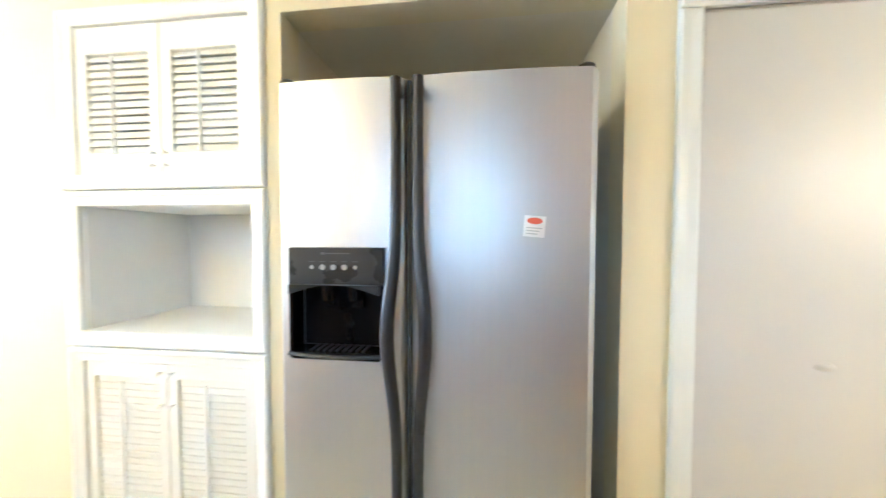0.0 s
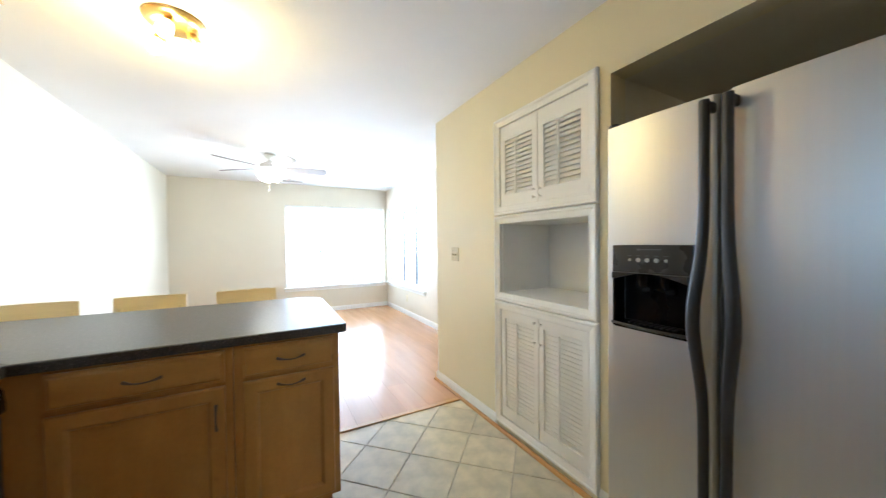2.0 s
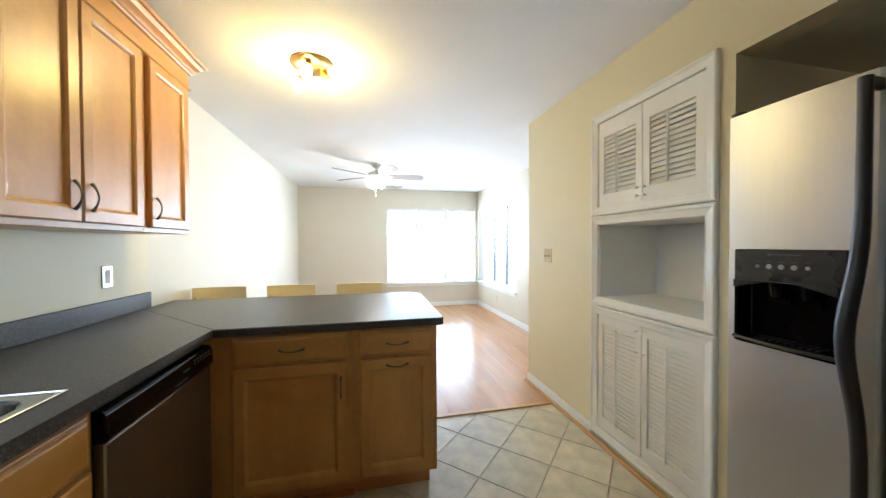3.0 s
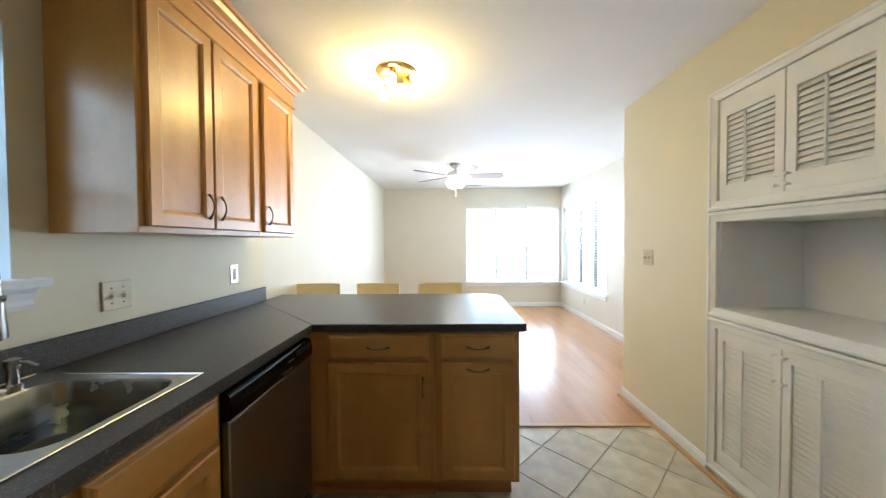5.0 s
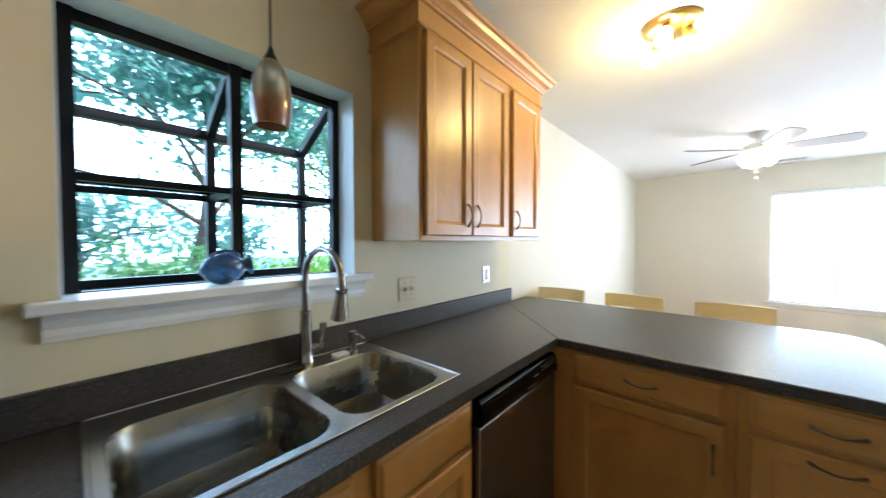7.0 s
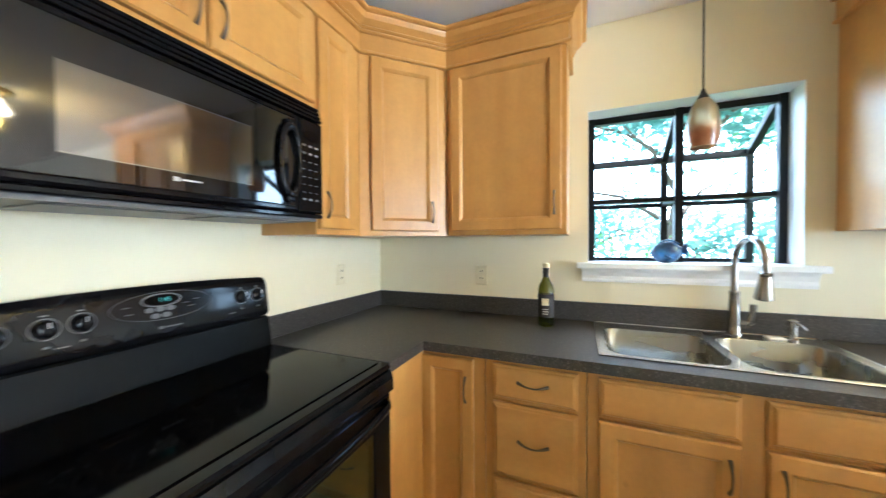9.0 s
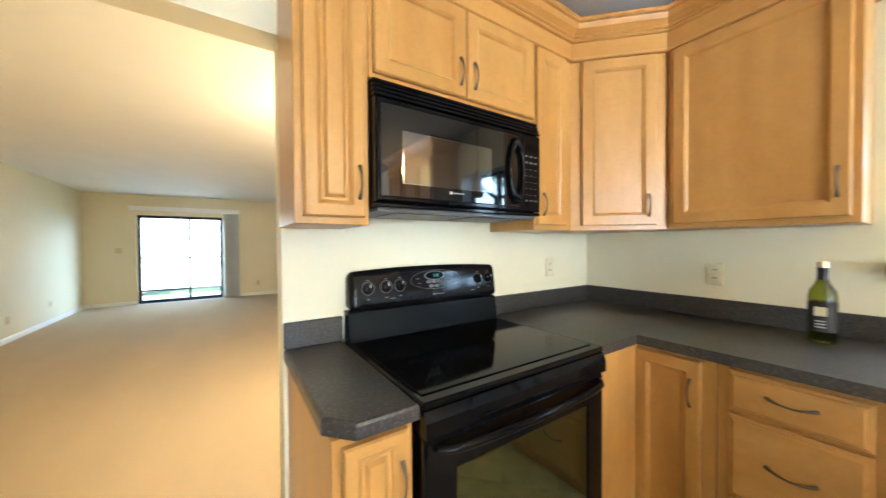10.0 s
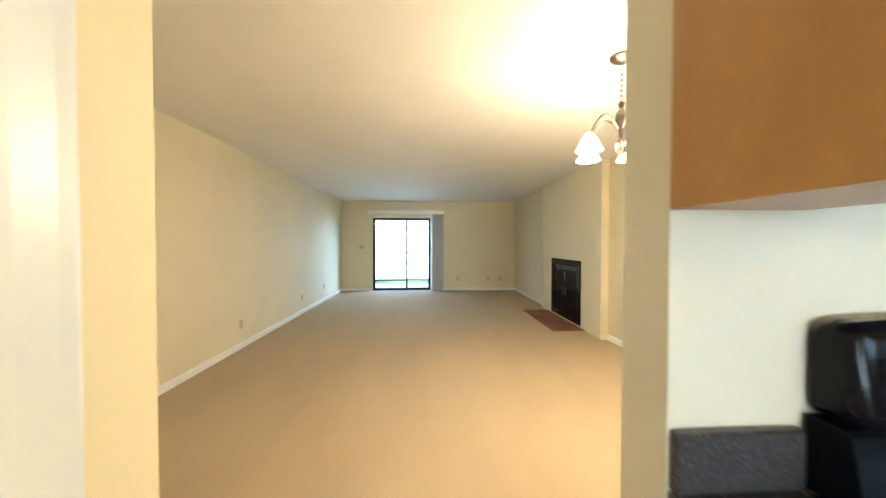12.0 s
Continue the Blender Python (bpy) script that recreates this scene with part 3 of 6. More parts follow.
# ---- refrigerator ----
def word(text, m, size, mat, parent, name="lettering"):
    """Lettering on a face; the frame's x runs along the text."""
    cu = bpy.data.curves.new(name, "FONT")
    cu.body, cu.size, cu.align_x, cu.align_y, cu.extrude = text, size, "CENTER", "CENTER", 0.0003
    ob = bpy.data.objects.new(name, cu)
    scene.collection.objects.link(ob)
    me = bpy.data.meshes.new_from_object(ob.evaluated_get(bpy.context.evaluated_depsgraph_get()))
    bpy.data.objects.remove(ob)
    me.transform(m @ Matrix.Rotation(radians(90), 4, "X"))
    me.materials.clear()
    me.materials.append(mat)
    return link(name, me, parent)


def door_outline(x0, x1, cut0=None, cut1=None, y=2.340, back=2.402):
    """Plan of a gently bowed refrigerator door with rounded front edges, or of the slice between two cuts."""
    pts = []
    mid, half = (x0 + x1) / 2, (x1 - x0) / 2
    for k in range(25):
        x = x0 + (x1 - x0) * k / 24
        s = abs(x - mid) / half
        r = max(0.0, (abs(x - mid) - (half - 0.022)) / 0.022)
        pts.append((x, y + 0.010 * s * s + 0.022 * (1 - math.sqrt(max(0, 1 - r * r)))))
    a, b = (x0 if cut0 is None else cut0), (x1 if cut1 is None else cut1)
    pts = [p for p in pts if a < p[0] < b or (cut0 is None and p[0] <= a) or (cut1 is None and p[0] >= b)]
    if cut0 is not None:
        pts.insert(0, (a, y + 0.010 * (abs(a - mid) / half) ** 2))
    if cut1 is not None:
        pts.append((b, y + 0.010 * (abs(b - mid) / half) ** 2))
    return pts + [(b, back), (a, back)]


HANDLEM = material("dark_grey_handle", (0.016, 0.016, 0.019), 0.36, scale=(10, 10, 10), spread=0.1, bump=0.0002, fine=400)
PANELG = material("charcoal_panel", (0.018, 0.018, 0.021), 0.28, scale=(9, 9, 9), spread=0.1)
FRIDGE_SIDE = material("fridge_side_paint", (0.10, 0.105, 0.10), 0.4, scale=(8, 8, 8), bump=0.0003, fine=300)
fr = thing("refrigerator", (1.83, 2.75, 0), "stainless steel side-by-side refrigerator with black handles and dispenser", "refrigerator")
part("body", boxes((1.375, 2.280, 2.412, 3.14, 0.02, 1.745), bev=0.006), FRIDGE_SIDE, fr, "dark grey painted side")
DX0, DX1, DZ0, DZ1 = 1.408, 1.702, 0.945, 1.276
bm = bmesh.new()
for z0, z1, c0, c1 in ((0.075, DZ0, None, None), (DZ1, 1.762, None, None), (DZ0, DZ1, None, DX0), (DZ0, DZ1, DX1, None)):
    extrude(bm, IDENT, door_outline(1.362, 1.762, c0, c1), z0, z1)
fz = part("freezer_door", bm, STEEL, fr, "", True)
rd = part("fridge_door", extrude(bmesh.new(), IDENT, door_outline(1.774, 2.292), 0.075, 1.762), STEEL, fr, "", True)
part("gasket", boxes((1.7622, 1.7738, 2.362, 2.410, 0.080, 1.758)), DARK, fr)
part("grille", boxes((1.38, 2.275, 2.37, 2.41, 0.0, 0.068), bev=0.003), BLACKP, fr)
for x in (1.385, 2.262):
    part("hinge_cap", lathe(bmesh.new(), [(0.026, 1.762), (0.026, 1.778), (0.018, 1.784)], Matrix.Translation((x, 2.385, 0)), 14), BLACKP, fr, "", True)
    part("hinge_cap", boxes((x - 0.02, x + 0.02, 2.385, 2.47, 1.7625, 1.776), bev=0.004), BLACKP, fr)
for door, x, sg in ((fz, 1.749, -1), (rd, 1.809, 1)):
    pts, rad = [], []
    for k in range(33):
        z = 1.728 - 1.38 * k / 32
        b = math.exp(-((z - 1.04) / 0.18) ** 2)
        pts.append((x + (0.023 if sg > 0 else -0.021) * b, 2.284 - 0.022 * b, z))
        rad.append(0.0148 + 0.0040 * math.exp(-((z - 1.06) / 0.26) ** 2))
    h = part("handle", tube(bmesh.new(), pts, rad, 12), HANDLEM, door, "long bowed black handle", True)
    for z0, z1 in ((1.700, 1.734), (0.342, 0.376)):
        part("handle_foot", boxes((x - 0.010, x + 0.006, 2.288, 2.354, z0, z1), bev=0.004), HANDLEM, door)
disp = part("dispenser", boxes((DX0 + 0.001, DX1 - 0.001, 2.330, 2.36, 1.165, DZ1 - 0.001), bev=0.003), PANELG, fr, "black water and ice dispenser")
for x0, x1 in ((DX0 + 0.001, DX0 + 0.012), (DX1 - 0.012, DX1 - 0.001)):
    part("recess_side", boxes((x0, x1, 2.330, 2.400, DZ0 + 0.001, 1.1645), bev=0.003), BLACK, disp)
part("tray", boxes((DX0 + 0.0125, DX1 - 0.0125, 2.322, 2.400, DZ0 + 0.001, 0.967), bev=0.003), BLACK, disp)
part("recess_back", boxes((DX0 + 0.012, DX1 - 0.012, 2.403, 2.411, 0.967, 1.165)), BLACK, disp)
bm = bmesh.new()
arc = [(DX0 + 0.012 + 0.27 * k / 12, 1.14 + 0.028 * math.sin(math.pi * k / 12)) for k in range(13)]
extrude(bm, axes((0, 2.331, 0), (1, 0, 0), (0, -1, 0)) @ Matrix.Rotation(radians(90), 4, "X"), [*arc, (DX1 - 0.012, 1.168), (DX0 + 0.012, 1.168)], -0.006, 0.02)
part("hood", bm, PANELG, disp)
for x in (1.515, 1.598):
    part("paddle", boxes((x - 0.022, x + 0.022, 2.392, 2.398, 1.085, 1.145), bev=0.004), SATIN, disp)
    part("nozzle", lathe(bmesh.new(), [(0.008, 1.108), (0.018, 1.115), (0.022, 1.130), (0.024, 1.168)], Matrix.Translation((x, 2.372, 0)), 14), SATIN, disp, "", True)
lip = [(DX0 + 0.006 + 0.282 * k / 16, 2.322 - 0.016 * math.sin(math.pi * k / 16), 0.962) for k in range(17)]
part("tray_lip", tube(bmesh.new(), lip, 0.006, 8), HANDLEM, disp, "", True)
for k in range(9):
    part("tray_bar", boxes((1.47 + 0.02 * k, 1.478 + 0.02 * k, 2.335, 2.395, 0.967, 0.971)), BLACKP, disp)
for k in range(5):
    x = 1.483 + 0.033 * k
    part("button", lathe(bmesh.new(), [(0.0085 if k in (1, 2, 3) else 0.006, 0), (0.0075 if k in (1, 2, 3) else 0.005, 0.003)], Matrix.Translation((x, 2.330, 1.218)) @ Matrix.Rotation(radians(90), 4, "X"), 14), GREYP, disp)
    part("legend", boxes((x - 0.008, x + 0.008, 2.3285, 2.330, 1.2335, 1.2355)), PRINT, disp)
part("maker_mark", boxes((1.512, 1.523, 2.3285, 2.330, 1.2550, 1.2615), (1.526, 1.598, 2.3285, 2.330, 1.2570, 1.2600)), PRINT, disp)
SM = axes((2.121, 2.3415, 1.336), (1, 0, 0), (0, -1, 0)) @ Matrix.Rotation(radians(5), 4, "Y")
WPAPER = material("sticker_white", (0.82, 0.80, 0.78), 0.5)
ROUGE = material("sticker_red", (0.62, 0.10, 0.04), 0.5)
st = tagged(part("sticker", boxes((-0.029, 0.029, -0.001, 0.0, -0.029, 0.029), m=SM), WPAPER), "small white sticker with a red oval on the refrigerator door", "sticker")
part("red_oval", extrude(bmesh.new(), SM @ Matrix.Rotation(radians(90), 4, "X"), [(0.021 * math.cos(a), 0.015 + 0.009 * math.sin(a)) for a in (2 * math.pi * k / 18 for k in range(18))], 0.0008, 0.0016), ROUGE, st)
for k in range(3):
    part("print_bar", boxes((-0.021, 0.021 - 0.006 * k, -0.0016, -0.0008, -0.006 - 0.008 * k, -0.003 - 0.008 * k), m=SM), GREYP, st)

# ---- louvred linen cupboard beside the refrigerator ----
NF = axes((0, YN, 0), (1, 0, 0), (0, -1, 0))
lc = thing("linen_cupboard", (0.83, 2.6, 0), "white built-in cupboard with louvred doors and an open niche", "cupboard")
TRIM = [(0, 0.0005), (0, 0.016), (0.006, 0.022), (0.016, 0.022), (0.022, 0.017), (0.044, 0.013), (0.052, 0.013), (0.055, 0.010), (0.055, -0.02)]
for z0, z1 in ((1.479, 2.127), (0.898, 1.474), (0.045, 0.893)):
    part("casing", rings(bmesh.new(), NF, 0.430, 1.236, z0, z1, TRIM, cap=False), WHITE, lc)
for x0, x1 in ((0.477, 0.492), (1.173, 1.183)):
    part("side_panel", boxes((x0, x1, 2.50, 2.95, 0.095, 2.07)), WHITE, lc)
part("back_panel", boxes((0.492, 1.173, 2.94, 2.95, 0.095, 2.07)), WHITE, lc)
for z0, z1 in ((0.095, 0.11), (0.925, 0.952), (1.418, 1.44), (2.055, 2.07)):
    part("shelf", boxes((0.492, 1.173, 2.51, 2.94, z0, z1)), WHITE, lc)


def louvre_door(x0, x1, z0, z1, knob):
    """A shutter door: stiles and rails, tilted slats, a tilt rod and a small knob."""
    r, top, bot = (0.045 if z1 > 1.5 else 0.038), (0.098 if z1 > 1.5 else 0.055), 0.078
    f = NF @ Matrix.Translation((0, -0.004, 0))
    outer, inner = (x0, x1, z0, z1), (x0 + r, x1 - r, z0 + bot, z1 - top)
    bm, loops = bmesh.new(), []
    for (a, b, p, q), y in ((outer, 0.0), (inner, 0.0), (inner, 0.022), (outer, 0.022)):
        loops.append([bm.verts.new(f @ Vector((x, y, z))) for x, z in ((a, p), (b, p), (b, q), (a, q))])
    for la, lb in zip(loops, loops[1:] + loops[:1]):
        for i in range(4):
            bm.faces.new((la[i], la[(i + 1) % 4], lb[(i + 1) % 4], lb[i]))
    bmesh.ops.bevel(bm, geom=list(bm.edges), offset=0.002, segments=1, affect="EDGES", profile=0.5)
    d = part("door", bm, WHITE, lc)
    count = round((z1 - z0 - top - bot) / (0.0285 if z1 > 1.5 else 0.0256))
    gap = (z1 - z0 - top - bot) / count
    slat = 0.0138 if z1 > 1.5 else 0.0128
    sb = boxes((-(x1 - x0 - 2 * r) / 2 + 0.002, (x1 - x0 - 2 * r) / 2 - 0.002, -0.0026, 0.0026, -slat, slat), bev=0.0012)
    me = mesh_of("slat", sb, WHITE)
    for k in range(count):
        tilt = random.uniform(-4, 4)
        link("slat", me, d, m=f @ Matrix.Translation(((x0 + x1) / 2, 0.010, z0 + bot + gap * (k + 0.5))) @ Matrix.Rotation(radians((-27 if z1 > 1.5 else 9) + tilt), 4, "X"))
    rod = x0 + r + (x1 - x0 - 2 * r) * 0.46
    part("tilt_rod", boxes((rod - 0.005, rod + 0.005, -0.014, -0.004, z0 + bot - 0.004, z1 - top - 0.012), bev=0.002, m=f), WHITE, d)
    for kz in (0, -0.045) if z1 > 1.5 else (0, -0.12):
        part("knob", lathe(bmesh.new(), [(0.004, 0), (0.004, 0.012), (0.009, 0.016), (0.009, 0.022), (0.004, 0.025)], f @ Matrix.Translation((knob, 0, (z0 + 0.075 if z1 > 1.5 else z1 - 0.03) + kz)) @ Matrix.Rotation(radians(90), 4, "X"), 10), WHITE, d, "", True)


louvre_door(0.490, 0.831, 1.532, 2.068, 0.808)
louvre_door(0.835, 1.176, 1.532, 2.068, 0.858)
louvre_door(0.490, 0.831, 0.105, 0.836, 0.808)
louvre_door(0.835, 1.176, 0.105, 0.836, 0.858)

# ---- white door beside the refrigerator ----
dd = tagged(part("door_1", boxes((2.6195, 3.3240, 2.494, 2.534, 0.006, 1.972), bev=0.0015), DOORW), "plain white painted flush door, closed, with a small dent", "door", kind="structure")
part("dent", lathe(bmesh.new(), [(0.030, 0), (0.022, 0.005), (0.010, 0.011), (0.002, 0.013)], Matrix.Translation((2.985, 2.494, 0.925)) @ Matrix.Rotation(radians(90), 4, "X") @ Matrix.Diagonal((1, 0.45, 1, 1)), 16), DOORW, dd, "", True)
bm = bmesh.new()
for x0, x1 in ((2.552, 2.619), (3.327, 3.438)):
    rings(bm, NF, x0, x1, 0.0, 1.9775, [(0, 0.0005), (0, 0.014), (0.008, 0.018), (0.03, 0.015)], back=True)
rings(bm, NF, 2.552, 3.438, 1.979, 2.048, [(0, 0.0005), (0, 0.014), (0.008, 0.018), (0.03, 0.015)], back=True)
part("casing", bm, CASW, dd)
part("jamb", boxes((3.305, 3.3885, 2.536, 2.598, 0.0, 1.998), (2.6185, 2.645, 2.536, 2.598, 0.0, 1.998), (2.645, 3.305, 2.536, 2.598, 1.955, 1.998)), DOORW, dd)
part("door_stop", boxes((3.3242, 3.3885, 2.494, 2.5355, 0.0, 1.998), (2.6195, 3.3240, 2.497, 2.5355, 1.9735, 1.998)), GREYP, dd)

# ---- microwave ----
mw = thing("microwave", (3.23, 0.97, 1.405), "black over-the-range microwave oven with a glass door", "microwave")
part("body", boxes((3.110, 3.417, 0.585, 1.356, 1.415, 1.829), bev=0.003), BLACK, mw)
MF = axes((3.110, 0, 0), (0, -1, 0), (-1, 0, 0))
for k in range(4):
    z = 1.768 + 0.0155 * k
    part("vent_slat", boxes((-1.356, -0.585, -0.034 + 0.005 * k, 0.0, z, z + 0.011), bev=0.002, m=MF), BLACK, mw)
bm = bmesh.new()
rings(bm, MF, -1.354, -0.700, 1.432, 1.762, [(0, 0.001), (0, 0.034), (0.006, 0.040), (0.016, 0.040), (0.018, 0.038)], cap=False)
md = part("door", bm, BLACK, mw)
part("glass", rings(bmesh.new(), MF, -1.336, -0.718, 1.450, 1.744, [(0, 0.038), (0.002, 0.0385)]), MGLASS, md, "dark mirror-like door glass")
part("door_window", rings(bmesh.new(), MF, -1.262, -0.872, 1.494, 1.668, [(0, 0.0384), (0.003, 0.0388)]), SCREENG, md, "paler reflective screen behind the door glass")
part("maker_mark", boxes((-1.075, -1.062, -0.0395, -0.0388, 1.474, 1.484), (-1.058, -1.012, -0.0395, -0.0388, 1.477, 1.481), m=MF), GREYP, md)
loop = [MF @ Vector((-0.744 + 0.038 * math.cos(a), -0.049, 1.597 + 0.112 * math.sin(a))) for a in (2 * math.pi * k / 36 for k in range(37))]
part("handle", tube(bmesh.new(), loop, [0.0085 + 0.0055 * abs(math.sin(2 * math.pi * k / 36)) ** 3 for k in range(37)], 10, caps=False), SATIN, md, "oval black loop handle", True)
for dz in (-0.122, 0.122):
    part("handle_foot", boxes((-0.760, -0.728, -0.056, -0.0385, 1.597 + dz - 0.014, 1.597 + dz + 0.014), bev=0.006, m=MF), SATIN, md)
cp = part("control_panel", rings(bmesh.new(), MF, -0.696, -0.587, 1.432, 1.762, [(0, 0.001), (0, 0.032), (0.006, 0.038)]), BLACK, mw)
for r in range(8):
    for q in range(3):
        x, z = -0.684 + 0.028 * q, 1.664 - 0.027 * r
        part("key", boxes((x, x + (0.014 if r in (0, 1, 7) else 0.010), -0.0393, -0.0378, z, z + (0.007 if r in (0, 1, 7) else 0.0022)), m=MF), PRINT, cp)
part("display", extrude(bmesh.new(), MF @ Matrix.Translation((-0.643, -0.0378, 1.705)) @ Matrix.Rotation(radians(90), 4, "X"), [(0.038 * math.cos(a), 0.018 * math.sin(a)) for a in (2 * math.pi * k / 20 for k in range(20))], 0, 0.002), BGLASS, cp)
DGREY = material("dark_grey_metal", (0.10, 0.10, 0.105), 0.45, 0.3)
part("underside", boxes((3.095, 3.40, 0.60, 1.34, 1.404, 1.4145)), DGREY, mw, "grey ventilated underside")
part("grease_filter", boxes((3.12, 3.30, 0.66, 0.93, 1.400, 1.4035), bev=0.001), DGREY, mw)
part("grease_filter", boxes((3.12, 3.30, 1.00, 1.27, 1.400, 1.4035), bev=0.001), DGREY, mw)
part("bottom_trim", boxes((-1.356, -0.585, -0.034, 0.0, 1.415, 1.4295), bev=0.003, m=MF), BLACK, mw)

# ---- range ----
rg = thing("range", (3.1, 0.98, 0), "black electric range with a smooth glass cooktop", "range")
part("body", boxes((2.83, 3.40, 0.602, 1.360, 0.03, 0.895), bev=0.002), BLACK, rg)
part("foot_panel", boxes((2.86, 2.88, 0.61, 1.352, 0.0, 0.03)), BLACKP, rg)
RF = axes((2.83, 0, 0), (0, -1, 0), (-1, 0, 0))
ck = part("cooktop", boxes((2.775, 3.40, 0.600, 1.362, 0.896, 0.916), bev=0.006, ), BLACK, rg)
part("cooktop_glass", boxes((2.815, 3.33, 0.618, 1.344, 0.9165, 0.9195), bev=0.001), BGLASS, ck, "black ceramic glass")
# front rail, oven door, drawer
part("front_rail", extrude(bmesh.new(), Matrix(((1, 0, 0, 0), (0, 0, 1, 0.602), (0, 1, 0, 0), (0, 0, 0, 1))), [(2.775, 0.895), (2.83, 0.895), (2.83, 0.83), (2.765, 0.83), (2.765, 0.87)], 0, 0.758), BLACK, rg)
od = part("oven_door", rings(bmesh.new(), RF, -1.358, -0.604, 0.235, 0.822, [(0, 0.001), (0, 0.048), (0.008, 0.056), (0.09, 0.056), (0.096, 0.052)], cap=False), BLACK, rg)
part("oven_glass", rings(bmesh.new(), RF, -1.262, -0.700, 0.331, 0.726, [(0, 0.052), (0.004, 0.0525)]), OVENG, od, "dark oven window")
pts = [RF @ Vector((-1.325 + 0.69 * k / 24, -0.060 - 0.042 * math.sin(math.pi * k / 24) ** 0.35, 0.800)) for k in range(25)]
part("handle", tube(bmesh.new(), pts, 0.013, 10), BLACK, od, "long black bar handle", True)
for a, b in ((-1.20, -1.13), (-1.11, -1.02), (-1.00, -0.90), (-0.88, -0.79), (-0.77, -0.70)):
    part("vent_slot", boxes((a, b, -0.0675, -0.060, 0.838, 0.848), bev=0.002, m=RF), BLACK, rg)
part("drawer", rings(bmesh.new(), RF, -1.358, -0.604, 0.05, 0.228, [(0, 0.001), (0, 0.044), (0.008, 0.052)]), BLACK, rg)
# backguard
part("lower_trim", extrude(bmesh.new(), Matrix(((1, 0, 0, 0), (0, 0, 1, 0.604), (0, 1, 0, 0), (0, 0, 0, 1))), [(3.334, 0.9165), (3.412, 0.9165), (3.412, 1.0335), (3.362, 1.0335), (3.352, 1.028)], 0, 0.754, 0.002), material("satin_dark_metal", (0.007, 0.008, 0.009), 0.16, 0.0, scale=(4, 1, 30), spread=0.1, spec=0.08), rg)
bm = bmesh.new()
prof = [(3.412, 1.035), (3.364, 1.035), (3.350, 1.040), (3.3445, 1.050), (3.345, 1.062), (3.3525, 1.112), (3.360, 1.163), (3.364, 1.176), (3.376, 1.187), (3.396, 1.187), (3.412, 1.174)]
stations = []
for k in range(41):
    u = k / 40
    d = 0.756 * (0.5 - 0.5 * math.cos(math.pi * u)) + 0.001
    e = min(d, 0.758 - d)
    cut = 0.022 - math.sqrt(0.022 ** 2 - (0.022 - e) ** 2) if e < 0.022 else 0.0
    bow = 0.011 * (1 - (2 * d / 0.758 - 1) ** 2)
    stations.append([bm.verts.new((x + (3.412 - x) * 0.5 * cut / 0.022, 0.594 + d, 1.111 + (z + bow * max(0, (z - 1.163) / 0.02) - 1.111) * (1 - cut / 0.060))) for x, z in prof])
for a, b in zip(stations, stations[1:]):
    for q in range(len(prof)):
        bm.faces.new((a[q], b[q], b[(q + 1) % len(prof)], a[(q + 1) % len(prof)]))
bm.faces.new(stations[0])
bm.faces.new(stations[-1][::-1])
bmesh.ops.recalc_face_normals(bm, faces=bm.faces)
bg = part("backguard", bm, SATIN, rg, "", True)
BG = axes((3.3515, 0, 1.108), (0, -1, 0), (-1, 0, 0)) @ Matrix.Rotation(radians(-8.7), 4, "X")
UP = Matrix.Rotation(radians(90), 4, "X")
oval = lambda a, b: [(a * math.cos(t), b * math.sin(t)) for t in (2 * math.pi * k / 36 for k in range(36))]


def oval_ring(x, z, a, b, w, depth):
    """A thin flat oval line on the control panel."""
    bm = bmesh.new()
    outer = [bm.verts.new(BG @ Vector((x + p, -depth, z + q))) for p, q in oval(a, b)]
    inner = [bm.verts.new(BG @ Vector((x + p, -depth, z + q))) for p, q in oval(a - w, b - w)]
    for i in range(36):
        bm.faces.new((outer[i], outer[(i + 1) % 36], inner[(i + 1) % 36], inner[i]))
    return bm


for y, z in ((1.279, 0.012), (1.201, 0.014), (1.138, 0.016), (0.716, 0.018), (0.652, 0.018)):
    t = BG @ Matrix.Translation((-y, -0.001, z)) @ UP
    k = part("knob", lathe(bmesh.new(), [(0.0215, 0), (0.0215, 0.004), (0.0185, 0.007), (0.0165, 0.013), (0.013, 0.015), (0.004, 0.0155)], t, 20), SATIN, bg, "", True)
    part("grip", boxes((-y - 0.0055, -y + 0.0055, -0.030, -0.010, z - 0.017, z + 0.017), bev=0.003, m=BG), SATIN, k)
    part("pointer", boxes((-y - 0.0012, -y + 0.0012, -0.0312, -0.0295, z + 0.002, z + 0.015), m=BG), GREYP, k)
    part("dial_ring", oval_ring(-y, z, 0.0265, 0.0265, 0.0022, 0.0015), PRINT, k)
    part("legend", boxes((-y - 0.006, -y + 0.004, -0.002, -0.001, z - 0.046, z - 0.041), m=BG), PRINT, bg)
    part("legend", boxes((-y - 0.007, -y + 0.006, -0.002, -0.001, z + 0.031, z + 0.034), m=BG), PRINT, bg)
for y in (1.175, 0.755):
    part("legend", boxes((-y - 0.012, -y + 0.012, -0.002, -0.001, -0.037, -0.034), m=BG), PRINT, bg)
part("control_outline", oval_ring(-0.955, 0.030, 0.132, 0.043, 0.0016, 0.0012), PRINT, bg)
part("clock_bezel", extrude(bmesh.new(), BG @ Matrix.Translation((-0.965, -0.0005, 0.047)) @ UP, oval(0.052, 0.0205), 0, 0.003), PRINT, bg)
part("clock_glass", extrude(bmesh.new(), BG @ Matrix.Translation((-0.965, -0.0035, 0.047)) @ UP, oval(0.047, 0.0165), 0, 0.001), BGLASS, bg)
